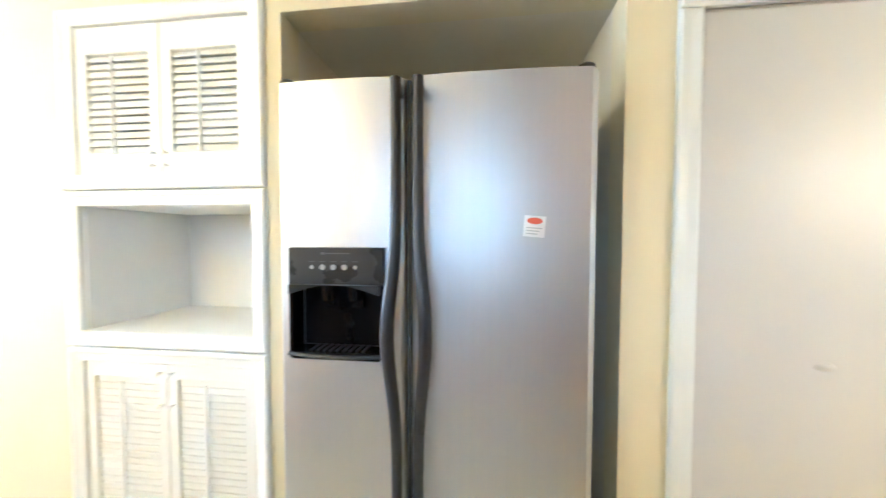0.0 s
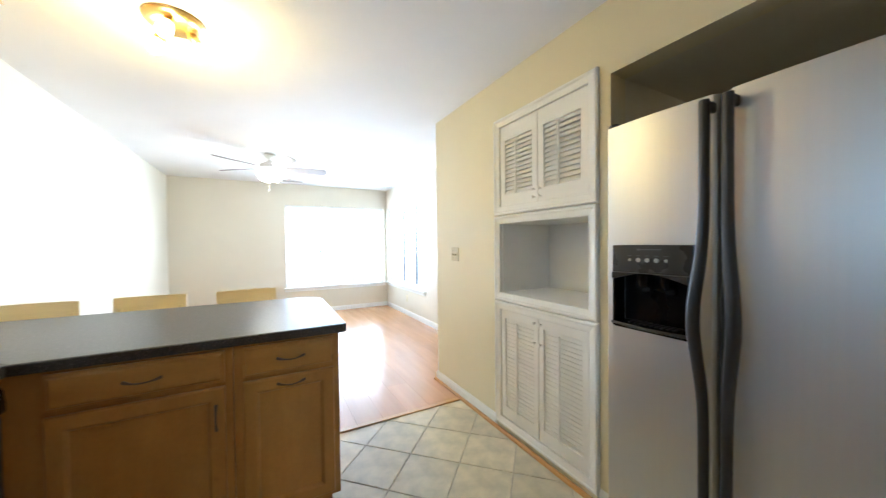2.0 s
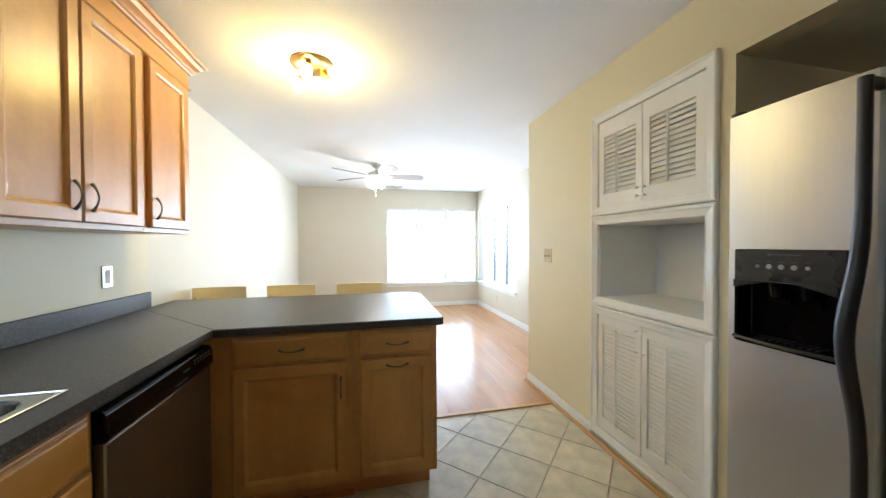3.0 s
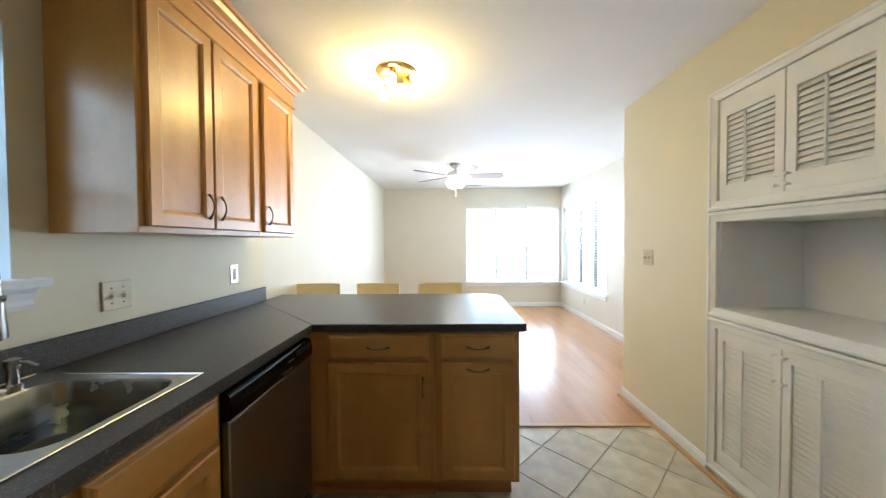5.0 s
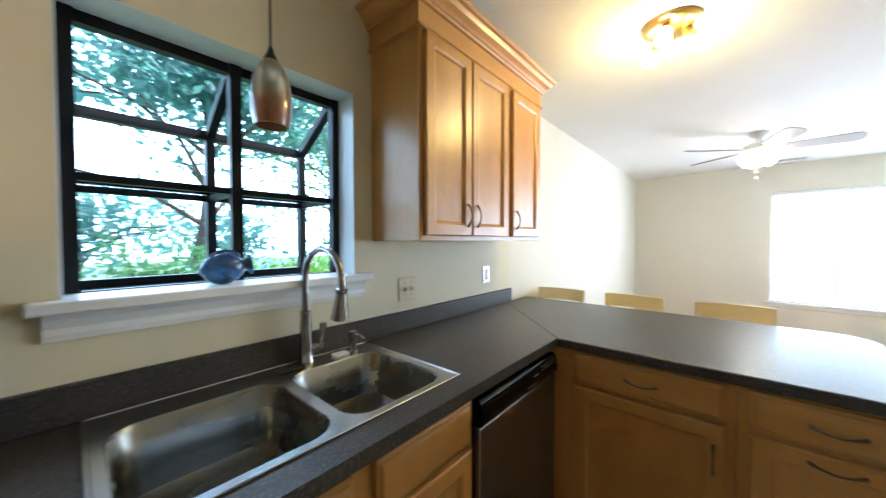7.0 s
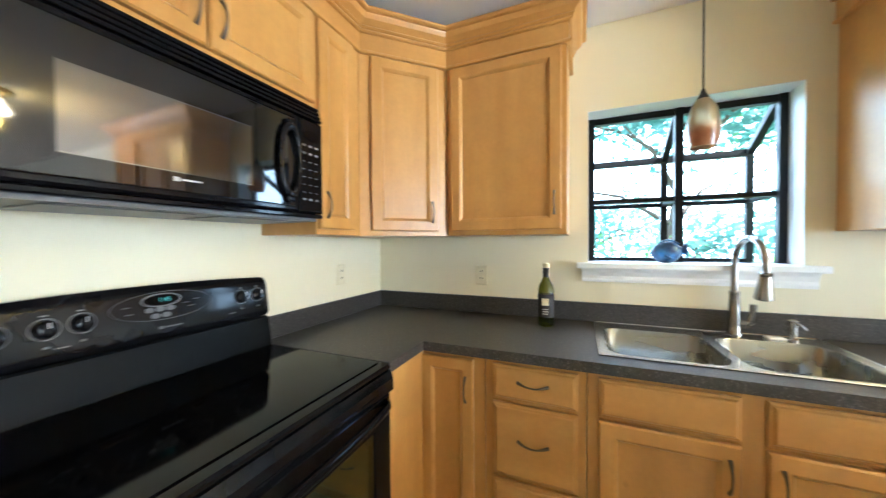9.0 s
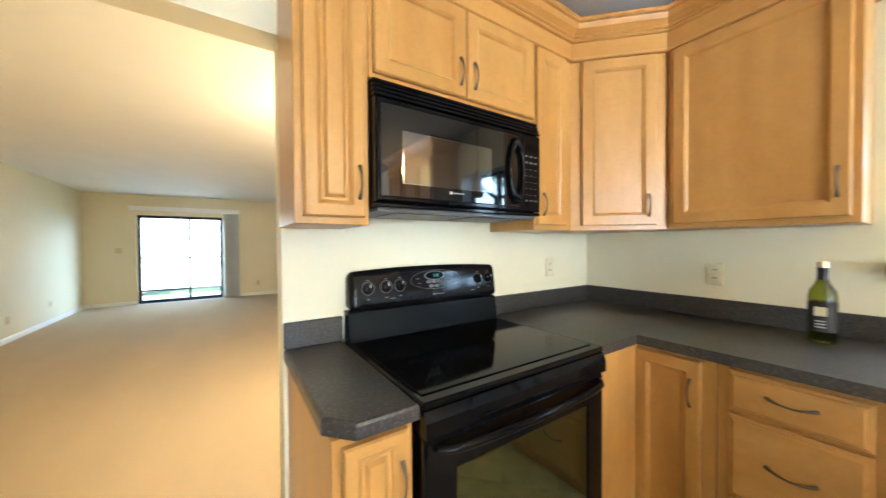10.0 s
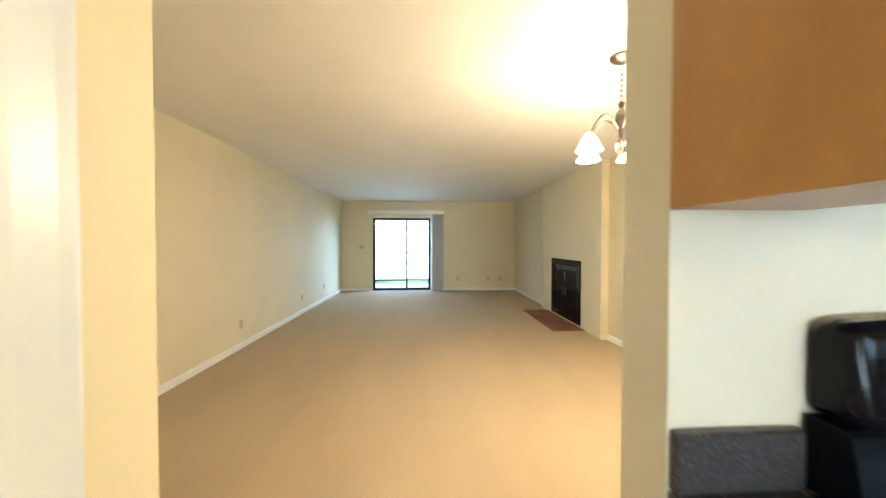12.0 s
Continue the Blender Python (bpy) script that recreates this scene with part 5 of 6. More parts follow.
for k in range(4):
    t = Matrix.Translation((-2.33, 1.13, H - 0.235)) @ Matrix.Rotation(radians(20 + 90 * k), 4, "Z") @ Matrix.Translation((0.045, 0, 0)) @ Matrix.Rotation(radians(130), 4, "Y")
    part("lamp_shade", lathe(bmesh.new(), [(0.018, 0.0), (0.024, 0.02), (0.045, 0.06), (0.058, 0.09), (0.054, 0.09), (0.01, 0.03)], t, 18), FROST, fan, "lit frosted glass shade", True)
for x, z in ((-2.32, H - 0.42), (-2.345, H - 0.36)):
    part("pull_chain", tube(bmesh.new(), [(x, 1.12, H - 0.255), (x, 1.12, z)], 0.0015, 6), BRASS, fan)
    part("chain_fob", lathe(bmesh.new(), [(0.003, z), (0.008, z - 0.012), (0.008, z - 0.022), (0.002, z - 0.028)], Matrix.Translation((x, 1.12, 0)), 10), WHITE, fan, "", True)
point("fan_light", (-2.33, 1.13, H - 0.48), 3, (1.0, 0.85, 0.62), 0.08)

CHAND = glow("lit_chandelier_shade", (1.0, 0.80, 0.50), 4.0)
ch = thing("chandelier", (4.85, 0.785, 2.43), "bronze chandelier with lit bell shaped glass shades on curved arms", "chandelier")
CC = (4.85, 0.785)
TC = Matrix.Translation((*CC, 0))
part("canopy", lathe(bmesh.new(), [(0.07, 2.429), (0.07, 2.418), (0.05, 2.40), (0.012, 2.385)], TC, 24), PEWTER, ch, "", True)
for k in range(7):
    t = TC @ Matrix.Translation((0, 0, 2.37 - 0.032 * k)) @ Matrix.Rotation(radians(90 * (k % 2)), 4, "Z") @ Matrix.Rotation(radians(90), 4, "X")
    ringp = [t @ Vector((0.011 * math.cos(a), 0.021 * math.sin(a), 0)) for a in (2 * math.pi * q / 14 for q in range(15))]
    part("chain_link", tube(bmesh.new(), ringp, 0.0028, 6, caps=False), PEWTER, ch, "", True)
part("stem", lathe(bmesh.new(), [(0.006, 2.165), (0.02, 2.15), (0.012, 2.12), (0.030, 2.09), (0.034, 2.05), (0.016, 2.02), (0.014, 1.94), (0.034, 1.91), (0.030, 1.87), (0.008, 1.83), (0.012, 1.815), (0.004, 1.80)], TC, 20), PEWTER, ch, "", True)
for k in range(5):
    r = Matrix.Rotation(radians(100 + 72 * k), 4, "Z")
    pts = [TC @ r @ Vector((0.02 + 0.20 * s, 0, 2.0 + 0.085 * math.sin(math.pi * min(1, s * 1.05)) - 0.045 * s * s)) for s in (q / 14 for q in range(15))]
    ar = part("arm", tube(bmesh.new(), pts, 0.006, 8), PEWTER, ch, "", True)
    tip = pts[-1]
    part("shade", lathe(bmesh.new(), [(0.018, 0.0), (0.026, -0.012), (0.046, -0.04), (0.062, -0.08), (0.076, -0.105), (0.072, -0.105), (0.02, -0.03)], Matrix.Translation(tip), 20), CHAND, ar, "lit bell shaped glass shade", True)
point("chandelier_light", (4.85, 0.785, 1.72), 13.2, (1.0, 0.70, 0.35), 0.15)

# ---- stools behind the peninsula ----
BIRCH = material("pale_birch", (0.80, 0.71, 0.47), 0.4, scale=(16, 1.5, 16), spread=0.08)
st0 = thing("bar_stool", (0, 0, 0), "pale birch bar stool with a curved top rail at the peninsula", "stool", "bar stools")


def curved(x, h0, h1, half, th=0.018):
    bm = bmesh.new()
    n = 10
    ring = []
    for k in range(n + 1):
        y = -half + 2 * half * k / n
        ring.append((x + 0.03 * (y / half) ** 2, y))
    lo = [(a, b) for a, b in ring] + [(a - th, b) for a, b in ring[::-1]]
    return extrude(bm, IDENT, lo, h0, h1, 0.004)


part("top_rail", curved(-0.02, 0.875, 0.968, 0.185), BIRCH, st0)
part("lower_rail", curved(-0.01, 0.74, 0.775, 0.165, 0.014), BIRCH, st0)
part("seat", extrude(bmesh.new(), IDENT, rrect(-0.02, 0.36, -0.19, 0.19, 0.05), 0.60, 0.635, 0.008), BIRCH, st0)
for sx, sy in ((0.0, -1), (0.0, 1)):
    part("back_leg", tube(bmesh.new(), [(-0.03, sy * 0.165, 0), (0.0, sy * 0.16, 0.6), (-0.005, sy * 0.155, 0.90)], [0.017, 0.018, 0.014], 8), BIRCH, st0, "", True)
    part("front_leg", tube(bmesh.new(), [(0.345, sy * 0.17, 0), (0.33, sy * 0.15, 0.60)], [0.015, 0.018], 8), BIRCH, st0, "", True)
    part("side_stretcher", tube(bmesh.new(), [(-0.02, sy * 0.162, 0.25), (0.34, sy * 0.162, 0.25)], 0.010, 8), BIRCH, st0, "", True)
part("foot_rail", tube(bmesh.new(), [(0.338, -0.16, 0.22), (0.338, 0.16, 0.22)], 0.011, 8), BIRCH, st0, "", True)
for y, a in ((-0.105, 2), (0.413, -3), (0.945, 4)):
    copy_thing(st0, pose(-0.50, y, 0.0005, 0, 0, a))
for o in [*st0.children_recursive, st0]:
    bpy.data.objects.remove(o)

# ---- bottle ----
OLIVE = glass("olive_bottle_glass", (0.20, 0.24, 0.02), 0.05, 1.4)
LABEL = material("dark_label", (0.016, 0.013, 0.010), 0.6)
bo = thing("wine_bottle", (2.34, -0.115, CT), "olive green glass wine bottle with a dark label and stopper", "bottle")
TB = Matrix.Translation((2.34, -0.115, CT + 0.001))
part("bottle_glass", lathe(bmesh.new(), [(0.030, 0.0), (0.037, 0.004), (0.0375, 0.02), (0.0375, 0.175), (0.034, 0.195), (0.020, 0.222), (0.0145, 0.240), (0.0140, 0.278), (0.0135, 0.279), (0.010, 0.280)], TB, 28), OLIVE, bo, "", True)
part("label", lathe(bmesh.new(), [(0.0380, 0.045), (0.0383, 0.05), (0.0383, 0.15), (0.0380, 0.155)], TB, 28, caps=False), LABEL, bo, "", True)
lab = axes((2.34, -0.115 + 0.0383, 0), (-1, 0, 0), (0, 1, 0)) @ Matrix.Translation((0, 0, CT))
part("label_print", boxes((-0.016, 0.016, -0.001, 0.004, 0.105, 0.138), m=lab), IVORY, bo)
for k in range(3):
    part("print_bar", boxes((-0.013, 0.013, -0.001, 0.004, 0.062 + 0.011 * k, 0.066 + 0.011 * k), m=lab), GREYP, bo)
part("foil", lathe(bmesh.new(), [(0.0162, 0.236), (0.0152, 0.245), (0.0150, 0.276), (0.0165, 0.279), (0.0165, 0.281), (0.010, 0.282)], TB, 24), BLACKP, bo, "black foil capsule", True)
part("stopper", lathe(bmesh.new(), [(0.0150, 0.2825), (0.0155, 0.285), (0.0155, 0.302), (0.012, 0.305)], TB, 20), IVORY, bo, "pale stopper", True)

# ---- outlets and switches ----


def plate(name, m, x, z, gangs, kind, mat, label, cat):
    t = thing(name, m @ Vector((x, 0, z)), label, cat, "wall plates")
    w = 0.035 + 0.023 * (gangs - 1)
    part("plate", rings(bmesh.new(), m, x - w, x + w, z - 0.057, z + 0.057, [(0, 0.0005), (0.001, 0.004), (0.004, 0.006)]), mat, t)
    for g in range(gangs):
        cx = x + 0.046 * (g - (gangs - 1) / 2)
        if kind == "rocker":
            part("bezel", boxes((cx - 0.0185, cx + 0.0185, -0.0072, -0.005, z - 0.036, z + 0.036), bev=0.001, m=m), GREYP, t)
            part("rocker", rings(bmesh.new(), m, cx - 0.0165, cx + 0.0165, z - 0.0335, z + 0.0335, [(0, 0.006), (0.001, 0.0085), (0.006, 0.0095), (0.011, 0.0075)]), WPAPER, t, "white rocker")
            for dz in (-0.047, 0.047):
                part("screw", lathe(bmesh.new(), [(0.0035, 0), (0.003, 0.0015), (0.001, 0.002)], m @ Matrix.Translation((cx, -0.0058, z + dz)) @ Matrix.Rotation(radians(90), 4, "X"), 10), PEWTER, t)
        elif kind == "switch":
            part("slot", boxes((cx - 0.006, cx + 0.006, -0.0068, -0.005, z - 0.013, z + 0.013), m=m), ALMOND, t)
            part("toggle", boxes((cx - 0.0045, cx + 0.0045, -0.019, -0.0069, z - 0.010, z + 0.004), bev=0.002, m=m), mat, t)
            for dz in (-0.030, 0.030):
                part("screw", lathe(bmesh.new(), [(0.0035, 0), (0.003, 0.0015), (0.001, 0.002)], m @ Matrix.Translation((cx, -0.0058, z + dz)) @ Matrix.Rotation(radians(90), 4, "X"), 10), PEWTER, t)
        else:
            for dz in (-0.02, 0.02):
                s = part("socket", rings(bmesh.new(), m, cx - 0.016, cx + 0.016, z + dz - 0.014, z + dz + 0.014, [(0, 0.004), (0.003, 0.0075)]), mat, t)
                for dx in (-0.006, 0.006):
                    part("slot", boxes((cx + dx - 0.0018, cx + dx + 0.0018, -0.0082, -0.006, z + dz - 0.004, z + dz + 0.007), m=m), DARK, s)
    return t


SF = axes((0, YS, 0), (-1, 0, 0), (0, 1, 0))
EF = axes((XE, 0, 0), (0, -1, 0), (-1, 0, 0))
plate("outlet", SF, -2.718, 1.135, 1, "outlet", IVORY, "ivory wall outlet over the worktop", "outlet")
plate("light_switch", SF, -1.020, 1.120, 2, "switch", IVORY, "ivory double light switch over the worktop", "switch")
plate("light_switch", SF, -0.313, 1.135, 1, "rocker", NICKEL, "metal switch plate with a white rocker over the worktop", "switch")
plate("outlet", EF, -0.090, 1.150, 1, "outlet", IVORY, "ivory wall outlet beside the range", "outlet")
plate("light_switch", NF, -0.135, 1.198, 2, "switch", ALMOND, "almond double switch plate on the yellow wall", "switch")
DN = axes((0, 3.31, 0), (1, 0, 0), (0, -1, 0))
plate("outlet", DN, -3.25, 0.30, 1, "outlet", IVORY, "ivory wall outlet under the dining window", "outlet")
LN = axes((0, 4.23, 0), (1, 0, 0), (0, -1, 0))
LE = axes((11.79, 0, 0), (0, -1, 0), (-1, 0, 0))
for x in (7.03, 9.0):
    plate("outlet", LN, x, 0.305, 1, "outlet", ALMOND, "ivory wall outlet above the carpet", "outlet")
plate("phone_jack", LN, 10.27, 0.34, 1, "switch", ALMOND, "ivory phone jack above the carpet", "jack")
for y in (1.095, 0.25, -0.08):
    plate("outlet", LE, -y, 0.33, 1, "outlet", ALMOND, "ivory wall outlet above the carpet", "outlet")
plate("light_switch", LE, -3.69, 1.20, 2, "switch", ALMOND, "ivory switch plate beside the patio door", "switch")

# ---- fireplace ----
FY = -0.385
wall("chimney_breast", (7.16, FY, 0), (1, 0, 0), (0, 1, 0), 2.2, 2.43, 0.094, [(0.58, 1.70, 0.045, 1.035)], CREAM, "shallow cream painted chimney breast")
FPF = axes((0, FY, 0), (-1, 0, 0), (0, 1, 0))
fp = thing("fireplace", (8.3, FY, 0), "black metal fireplace insert with glass doors", "fireplace")
part("surround", rings(bmesh.new(), FPF, -8.858, -7.742, 0.047, 1.033, [(0, 0.0), (0, 0.018), (0.02, 0.020), (0.10, 0.016), (0.11, -0.05)], cap=False), BLACK, fp)
part("firebox", boxes((7.86, 8.74, FY - 0.09, FY - 0.075, 0.15, 0.93)), DARK, fp)
for a, b in ((-8.735, -8.305), (-8.295, -7.865)):
    d = part("door", rings(bmesh.new(), FPF, a, b, 0.155, 0.84, [(0, -0.04), (0, 0.006), (0.022, 0.008), (0.026, 0.0)], cap=False), SATIN, fp)
    part("glass", rings(bmesh.new(), FPF, a + 0.026, b - 0.026, 0.181, 0.814, [(0, 0.0), (0.002, 0.001)]), BGLASS, d)
    hx = b - 0.045 if a < -8.5 else a + 0.045
    part("handle", tube(bmesh.new(), [FPF @ Vector((hx, -0.012, z)) for z in (0.44, 0.50, 0.56)], 0.008, 8), PEWTER, d, "", True)
for k in range(4):
    part("vent_slat", boxes((-8.735, -7.865, -0.008, 0.03, 0.86 + 0.018 * k, 0.870 + 0.018 * k), m=FPF), BLACKP, fp)
HEARTH = material("hearth_brick", (0.20, 0.075, 0.035), 0.6, scale=(12, 12, 12), spread=0.25, bump=0.001, fine=60, rand=0.2)
he = tagged(part("hearth", boxes((7.585, 9.105, FY + 0.001, 0.105, 0.004, 0.012)), GROUT), "flat red brick hearth let into the carpet", "hearth", kind="structure")
bme = mesh_of("brick", boxes((-0.0985, 0.0985, -0.046, 0.046, 0, 0.008), bev=0.002), HEARTH)
for i in range(7):
    for k in range(5):
        x = 7.693 + 0.2167 * i
        link("brick", bme, he, m=Matrix.Translation((x, -0.337 + 0.0975 * k, 0.0122)))
for x in (7.155, 9.35):
    tagged(part("corner_trim", boxes((x, x + 0.014, FY + 0.001, FY + 0.008, 0.012, 2.428), bev=0.002), WHITE), "narrow white painted corner strip on the chimney breast", "trim", kind="structure")
plate("thermostat", FPF, -7.34, 1.256, 1, "switch", IVORY, "ivory thermostat plate on the chimney breast", "thermostat")

# ---- patio door ----
sl = tagged(thing("door_2", (11.86, 2.62, 0), "sliding glass patio door in a dark metal frame", "door"), kind="structure")
part("frame", boxes((11.83, 11.93, 3.375, 3.399, 0.010, 1.979), (11.83, 11.93, 1.841, 1.865, 0.010, 1.979), (11.83, 11.93, 1.865, 3.375, 1.955, 1.979), (11.83, 11.93, 1.865, 3.375, 0.010, 0.035)), BRONZE, sl)
for y0, y1, x in ((2.465, 3.375, 11.840), (1.865, 2.515, 11.885)):
    lf = part("leaf", boxes((x, x + 0.035, y0, y0 + 0.036, 0.036, 1.954), (x, x + 0.035, y1 - 0.036, y1, 0.036, 1.954), (x, x + 0.035, y0 + 0.028, y1 - 0.028, 0.036, 0.075), (x, x + 0.035, y0 + 0.028, y1 - 0.028, 1.92, 1.954), bev=0.002), BRONZE, sl)
    bm = bmesh.new()
    bm.faces.new([bm.verts.new(p) for p in ((x + 0.017, y0 + 0.028, 0.075), (x + 0.017, y1 - 0.028, 0.075), (x + 0.017, y1 - 0.028, 1.92), (x + 0.017, y0 + 0.028, 1.92))])
    part("pane", bm, CLEAR, lf).visible_shadow = False
part("lower_rail", boxes((11.842, 11.872, 2.536, 3.339, 0.275, 0.305)), BRONZE, sl)
part("handle", boxes((11.815, 11.835, 3.33, 3.35, 0.92, 1.08), bev=0.004), BLACKP, sl)
part("handle", boxes((11.815, 11.8395, 2.470, 2.495, 0.98, 1.12), bev=0.004), BLACKP, sl)
vb = thing("vertical_blind", (11.74, 1.67, 2.08), "off-white vertical blind drawn to one side of the patio door", "blind")
part("valance", boxes((11.70, 11.789, 1.485, 3.515, 2.075, 2.172), bev=0.004), WHITE, vb)
vme = mesh_of("vane", boxes((-0.042, 0.042, -0.0012, 0.0012, -1.02, 1.02)), WHITE)
for k in range(14):
    link("vane", vme, vb, m=Matrix.Translation((11.742, 1.515 + 0.0235 * k, 1.052)) @ Matrix.Rotation(radians(28 + random.uniform(-6, 6)), 4, "Z"))

# porch beyond the patio door
DECK = material("grey_deck", (0.45, 0.47, 0.46), 0.7, scale=(2, 20, 4), spread=0.08)
tagged(part("porch_floor", boxes((11.95, 13.5, 0.8, 4.5, -0.15, -0.02)), DECK), "pale grey porch floor outside the patio door", "porch", kind="structure")
RAILP = material("railing_paint", (0.16, 0.18, 0.18), 0.6, scale=(4, 4, 4), spread=0.1)
pr = thing("porch_railing", (13.4, 2.6, 0), "grey painted porch railing outside the patio door", "railing")
for z in (0.10, 0.955):
    part("rail", boxes((13.36, 13.42, 0.82, 4.48, z, z + 0.05), bev=0.004), RAILP, pr)
for y in (0.9, 4.4):
    part("post", boxes((13.35, 13.43, y - 0.04, y + 0.04, -0.0195, 1.004), bev=0.004), RAILP, pr)

# ---- baseboards and thresholds ----
BASEP = [(0.0005, 0.001), (0.013, 0.001), (0.013, 0.062), (0.009, 0.072), (0.006, 0.084), (0.0005, 0.084)]


def baseboard(path, mat=WHITE, prof=BASEP, label="white painted baseboard", name="baseboard"):
    tagged(part(name, sweep(bmesh.new(), path, prof), mat), label, "trim", kind="structure")


baseboard([(-0.28, YS), (XW, YS), (XW, 3.31), (-0.47, 3.31), (-0.47, YN), (0.428, YN)])
baseboard([(1.238, YN), (1.294, YN)])
baseboard([(2.411, YN), (2.551, YN)])
baseboard([(3.443, YN), (3.59, YN), (3.59, 4.23), (11.79, 4.23), (11.79, 3.405)])
baseboard([(11.79, 1.83), (11.79, -0.48), (9.362, -0.48)])
baseboard([(7.158, -0.48), (3.541, -0.48), (3.541, 1.58), (3.42, 1.58)])
SHOE = [(0.0, 0.001), (0.020, 0.001), (0.019, 0.008), (0.014, 0.015), (0.007, 0.019), (0.0, 0.020)]
baseboard([(-0.03, YN - 0.014), (1.29, YN - 0.014)], WOODH, SHOE, "honey maple shoe moulding along the tiles", "shoe_moulding")
baseboard([(-0.47 - 0.014, 3.29), (-0.484, YN - 0.014), (-0.03, YN - 0.014)], WOODH, SHOE, "honey maple shoe moulding along the laminate", "shoe_moulding")
tagged(part("threshold", boxes((-0.055, -0.012, 1.0, YN - 0.035, 0.0, 0.010), bev=0.004), WOODH), "narrow wooden threshold strip between laminate and tile", "threshold", kind="structure")
tagged(part("back_panel", boxes((0.08, 0.098, YS + 0.002, 1.368, 0.0, BT), bev=0.001), WOODV), "honey maple back panel of the peninsula", "panel")
VENT = thing("ceiling_vent", (-4.0, 1.5, H), "white slotted ceiling air vent near the dining window", "vent")
part("frame", boxes((-4.10, -3.96, 1.32, 1.68, H - 0.008, H - 0.001), bev=0.002), WHITE, VENT)
for k in range(5):
    part("slat", boxes((-4.085 + 0.024 * k, -4.077 + 0.024 * k, 1.34, 1.66, H - 0.012, H - 0.0085)), GREYP, VENT)

# ---- outdoors ----
GRASS = material("grass", (0.07, 0.11, 0.03), 0.9, scale=(0.6, 0.6, 0.6), spread=0.3, grain=0.5, fine=12, bump=0.03)
BARK = material("bark", (0.10, 0.075, 0.055), 0.9, scale=(6, 6, 2), spread=0.3, bump=0.01, fine=30)


def leaf_material(name, color):
    m = material(name, color, 0.5, scale=(1.2, 1.2, 1.2), spread=0.35)
    n, l = m.node_tree.nodes, m.node_tree.links
    b = n["Principled BSDF"]
    tr = n.new("ShaderNodeBsdfTranslucent")
    tr.inputs["Color"].default_value = (color[0] * 1.7, color[1] * 2.2, color[2] * 1.5, 1)
    mix = n.new("ShaderNodeMixShader")
    mix.inputs[0].default_value = 0.6
    l.new(b.outputs[0], mix.inputs[1])
    l.new(tr.outputs[0], mix.inputs[2])
    l.new(mix.outputs[0], n["Material Output"].inputs["Surface"])
    return m


LEAF = leaf_material("leaf_green", (0.085, 0.15, 0.075))
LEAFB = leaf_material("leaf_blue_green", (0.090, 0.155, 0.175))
LEAFY = leaf_material("leaf_sunny", (0.12, 0.19, 0.035))
gb = bmesh.new()
box(gb, -160, 160, -160, 160, -0.9, -0.62)
tagged(part("ground", gb, GRASS), "grassy ground around the house", "ground", kind="structure")
HAZE = bpy.data.materials.new("bright_hazy_sky")
HAZE.use_nodes = True
hz = HAZE.node_tree.nodes["Principled BSDF"]
hz.inputs["Base Color"].default_value = (0.8, 0.85, 0.9, 1)
hz.inputs["Emission Color"].default_value = (0.62, 0.84, 1.0, 1)
hz.inputs["Emission Strength"].default_value = 2.4
tagged(part("backdrop", boxes((-60, 60, -40.2, -40, -0.6, 26)), HAZE), "bright hazy sky far beyond the garden trees", "sky", kind="structure")
rng = np.random.default_rng(7)


def leaves(count, centre, spread, size, mat, name, parent, clumps=26):
    """Leaf blades scattered round clump centres inside an ellipsoid."""
    cs = rng.normal(size=(clumps, 3))
    cs = cs / np.linalg.norm(cs, axis=1)[:, None] * rng.uniform(0.25, 1.0, (clumps, 1)) * spread + centre
    pick = cs[rng.integers(0, clumps, count)]
    p = pick + rng.normal(size=(count, 3)) * np.array(spread) * 0.20
    a = rng.normal(size=(count, 3))
    a /= np.linalg.norm(a, axis=1)[:, None]
    b = np.cross(a, rng.normal(size=(count, 3)))
    b /= np.linalg.norm(b, axis=1)[:, None]
    s = rng.uniform(0.6, 1.3, (count, 1)) * size
    fold = np.cross(a, b) * s * 0.18
    quad = np.stack([p - a * s, p + b * s * 0.42 + fold, p + a * s, p - b * s * 0.42 + fold], 1).reshape(-1, 3)
    idx = np.arange(count)[:, None] * 4
    faces = np.concatenate([idx + (0, 1, 2), idx + (0, 2, 3)])
    me = bpy.data.meshes.new(name)
    me.from_pydata(quad.tolist(), [], faces.tolist())
    me.materials.append(mat)
    return link(name, me, parent)


def tree(x, y, h, spread, count, size, mat, label):
    t = thing("tree", (x, y, -0.62), label, "tree", "trees outside the kitchen")
    top = Vector((x, y, h))
    pts = [Vector((x + 0.12 * math.sin(k), y + 0.1 * math.cos(2 * k), -0.62 + (h + 0.4) * k / 7)) for k in range(8)]
    part("trunk", tube(bmesh.new(), pts, [0.16 - 0.014 * k for k in range(8)], 9), BARK, t, "", True)
    for k in range(7):
        a = 2 * math.pi * k / 7 + random.random()
        s = pts[3 + k % 4]
        e = s + Vector((math.cos(a) * spread[0] * 0.8, math.sin(a) * spread[1] * 0.8, 0.5 + random.random()))
        part("limb", tube(bmesh.new(), [s, (s + e) / 2 + Vector((0, 0, 0.25)), e], [0.06, 0.04, 0.015], 7), BARK, t, "", True)
    leaves(count, (x, y, h), spread, size, mat, "crown", t, 34)


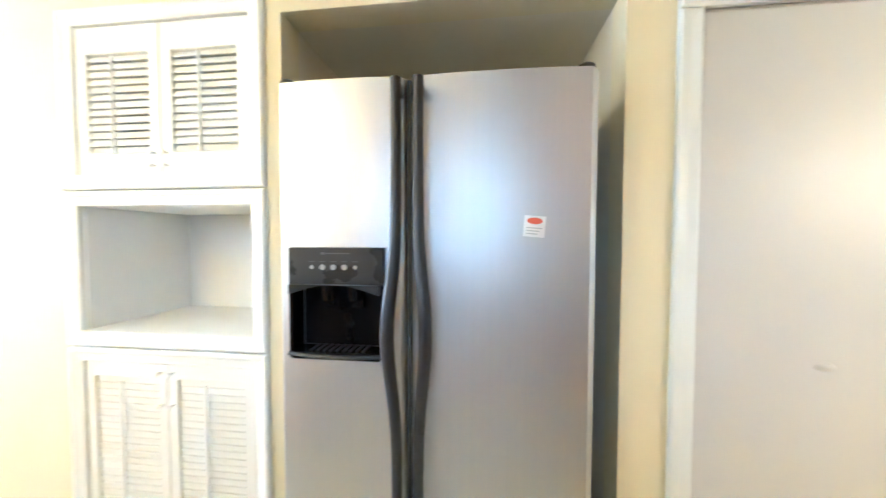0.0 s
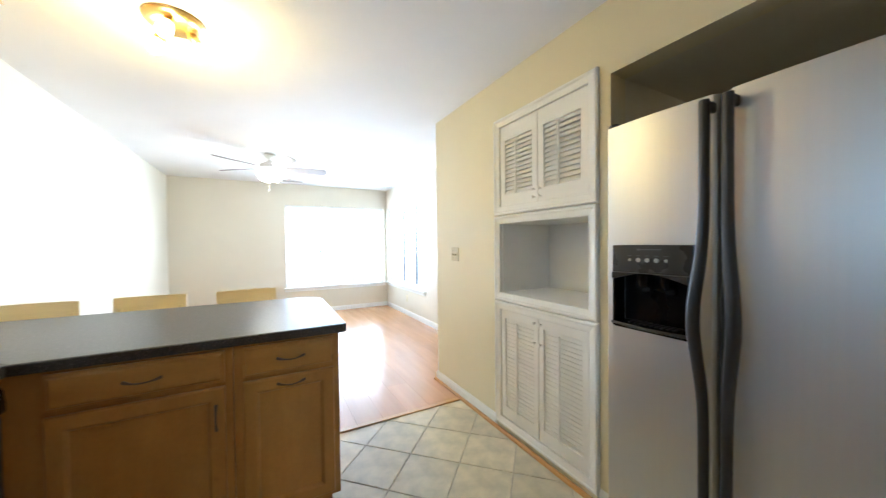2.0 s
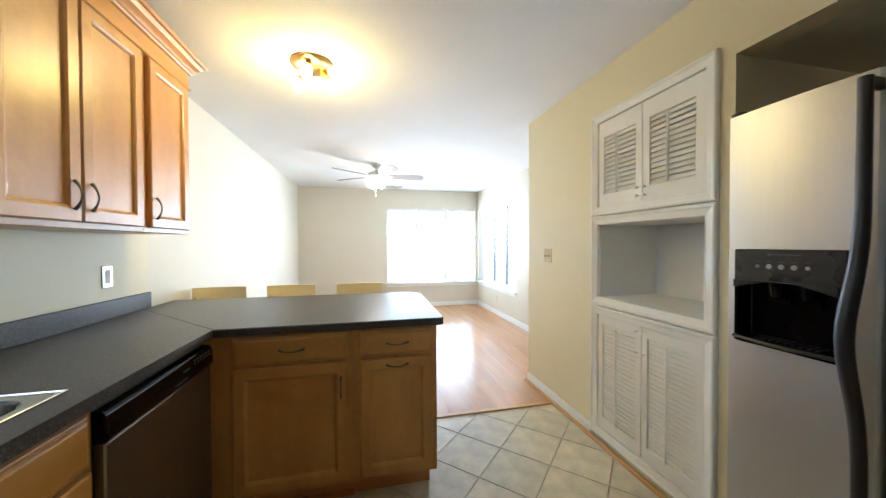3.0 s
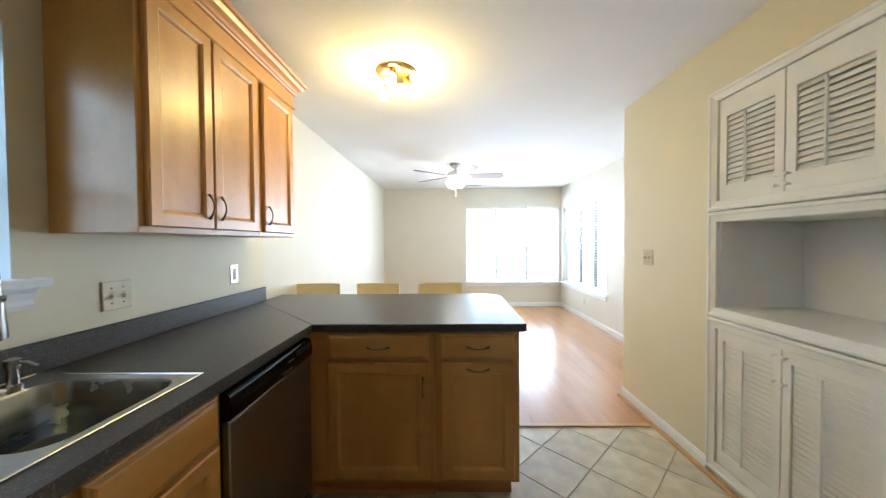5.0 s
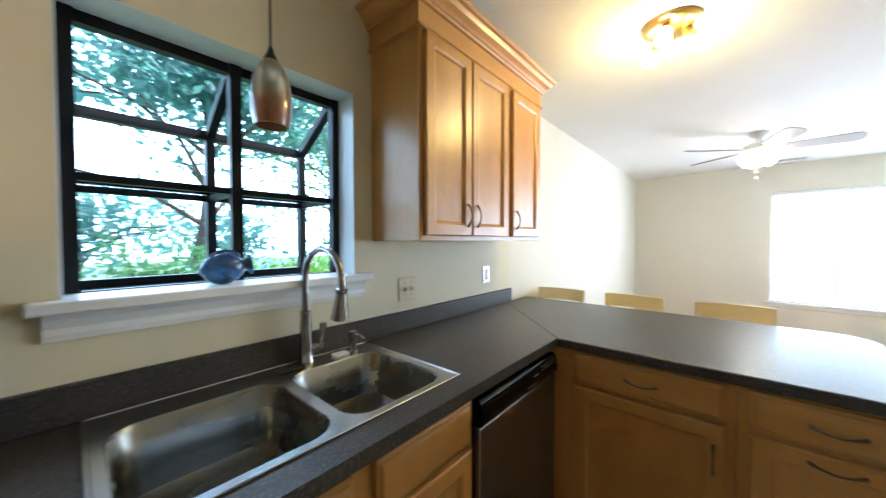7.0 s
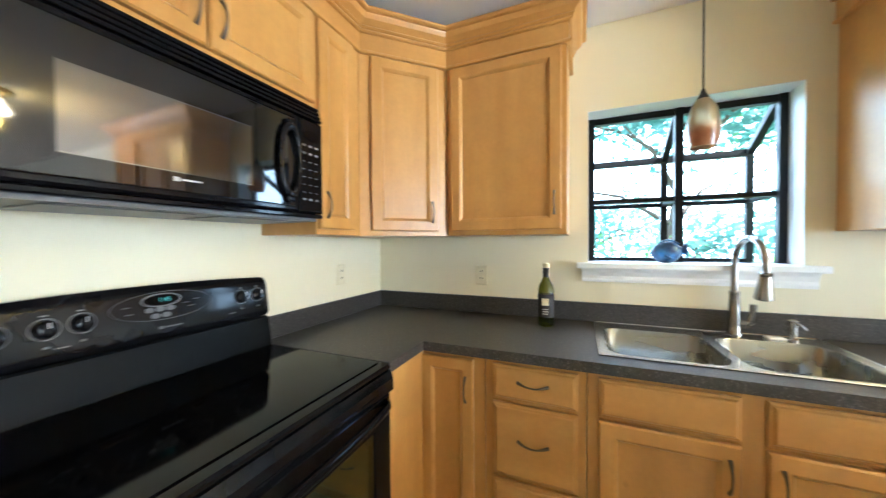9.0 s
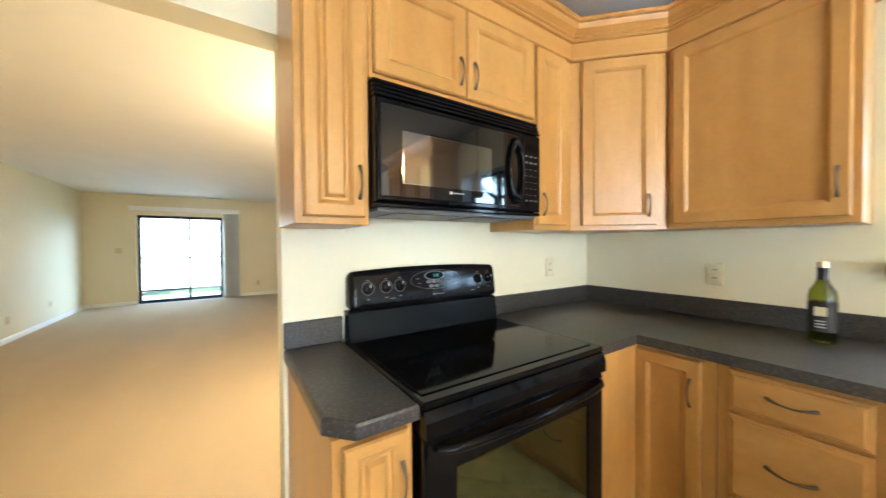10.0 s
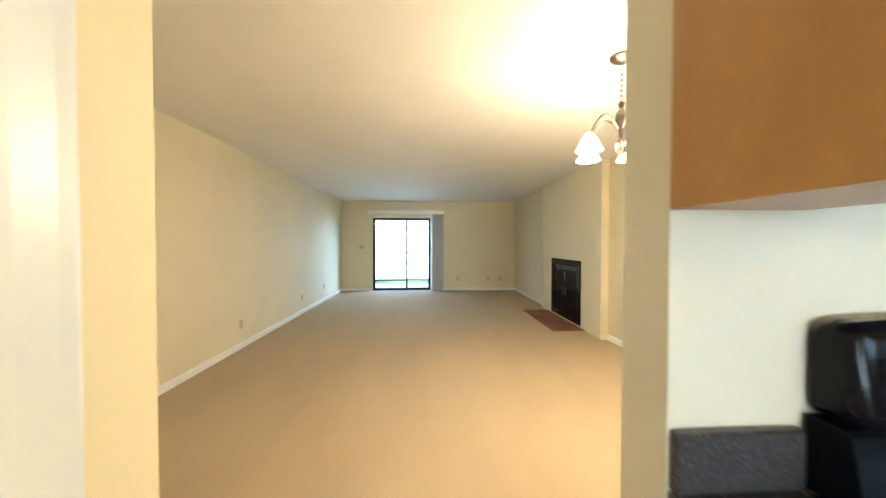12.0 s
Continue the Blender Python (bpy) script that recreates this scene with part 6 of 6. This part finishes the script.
tree(0.2, -7.5, 5.0, (2.9, 1.8, 1.7), 4600, 0.12, LEAFB, "leafy shade tree with a dense blue-green crown")
tree(3.6, -8.5, 5.5, (3.0, 2.0, 1.9), 4600, 0.12, LEAFB, "leafy shade tree with a dense blue-green crown")
tree(-3.8, -9.0, 4.6, (3.0, 2.0, 2.2), 5000, 0.10, LEAF, "tall broadleaf tree with an open crown")
tree(7.2, -9.5, 3.8, (2.8, 2.0, 2.8), 3000, 0.09, LEAF, "tall broadleaf tree with an open crown")
for x, y, r, mt in ((-0.8, -4.6, 1.0, LEAFY), (1.0, -5.2, 1.0, LEAF), (-2.6, -5.6, 1.1, LEAFY), (2.9, -5.4, 1.0, LEAFB), (4.8, -5.8, 1.1, LEAF)):
    s = thing("shrub", (x, y, -0.62), "sunlit leafy shrub outside the kitchen window", "shrub", "shrubs")
    for k in range(5):
        a = 2 * math.pi * k / 5
        part("stem", tube(bmesh.new(), [(x, y, -0.62), (x + 0.3 * math.cos(a), y + 0.3 * math.sin(a), 0.4), (x + 0.6 * math.cos(a), y + 0.6 * math.sin(a), 1.0)], [0.03, 0.022, 0.01], 6), BARK, s)
    leaves(1500, (x, y, 0.45), (r, r * 0.8, 0.85), 0.065, mt, "foliage", s, 22)
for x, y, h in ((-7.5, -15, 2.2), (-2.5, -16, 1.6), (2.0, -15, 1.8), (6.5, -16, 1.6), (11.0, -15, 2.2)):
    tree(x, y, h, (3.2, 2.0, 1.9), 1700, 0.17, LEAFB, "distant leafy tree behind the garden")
for x, y in ((18, 1.0), (19, 4.5), (17.5, 7.5)):
    tree(x, y, 2.6, (2.4, 2.4, 2.2), 2600, 0.16, LEAFY, "sunlit broadleaf tree beyond the porch")

# ---- floor pieces ----
TS, TP = 0.3045, 0.3085
half = TS / 2


def tile_bm():
    return boxes((-half, half, -half, half, -0.0055, 0.0), bev=0.0018)


tile_mesh = mesh_of("tile", tile_bm(), TILE)
d = TP / math.sqrt(2)
for i in range(-14, 15):
    for k in range(-14, 15):
        x, y = 0.418 + d * (i + k), 1.832 + d * (k - i) - d
        if not (-0.03 - d < x < 3.55 + d and 0.05 < y < 2.62):
            continue
        m = Matrix.Translation((x, y, 0)) @ Matrix.Rotation(radians(45), 4, "Z")
        if -0.03 + d < x < 3.55 - d:
            link("tile", tile_mesh, floor_k, m=m)
        else:
            bm = tile_bm()
            bm.transform(m)
            edge, out = (-0.03, (-1, 0, 0)) if x < 1 else (3.55, (1, 0, 0))
            r = bmesh.ops.bisect_plane(bm, geom=[*bm.verts, *bm.edges, *bm.faces], plane_co=(edge, 0, 0), plane_no=out, clear_outer=True)
            bmesh.ops.holes_fill(bm, edges=bm.edges)
            if len(bm.faces):
                part("tile", bm, TILE, floor_k)
            else:
                bm.free()
PW = 0.192
rows = 0
y = YS + 0.002
while y < 3.30:
    w = min(PW, 3.308 - y)
    x = XW + 0.002 - random.uniform(0.1, 1.1)
    while x < -0.06:
        a, b = max(x, XW + 0.002), min(x + 1.21, -0.056)
        if b - a > 0.02:
            link("plank", mesh_of("plank", boxes((a + 0.0002, b - 0.0002, y + 0.0002, y + w - 0.0002, -0.009, 0.0), bev=0.0005), PLANK), floor_d)
        x += 1.21
    y += PW
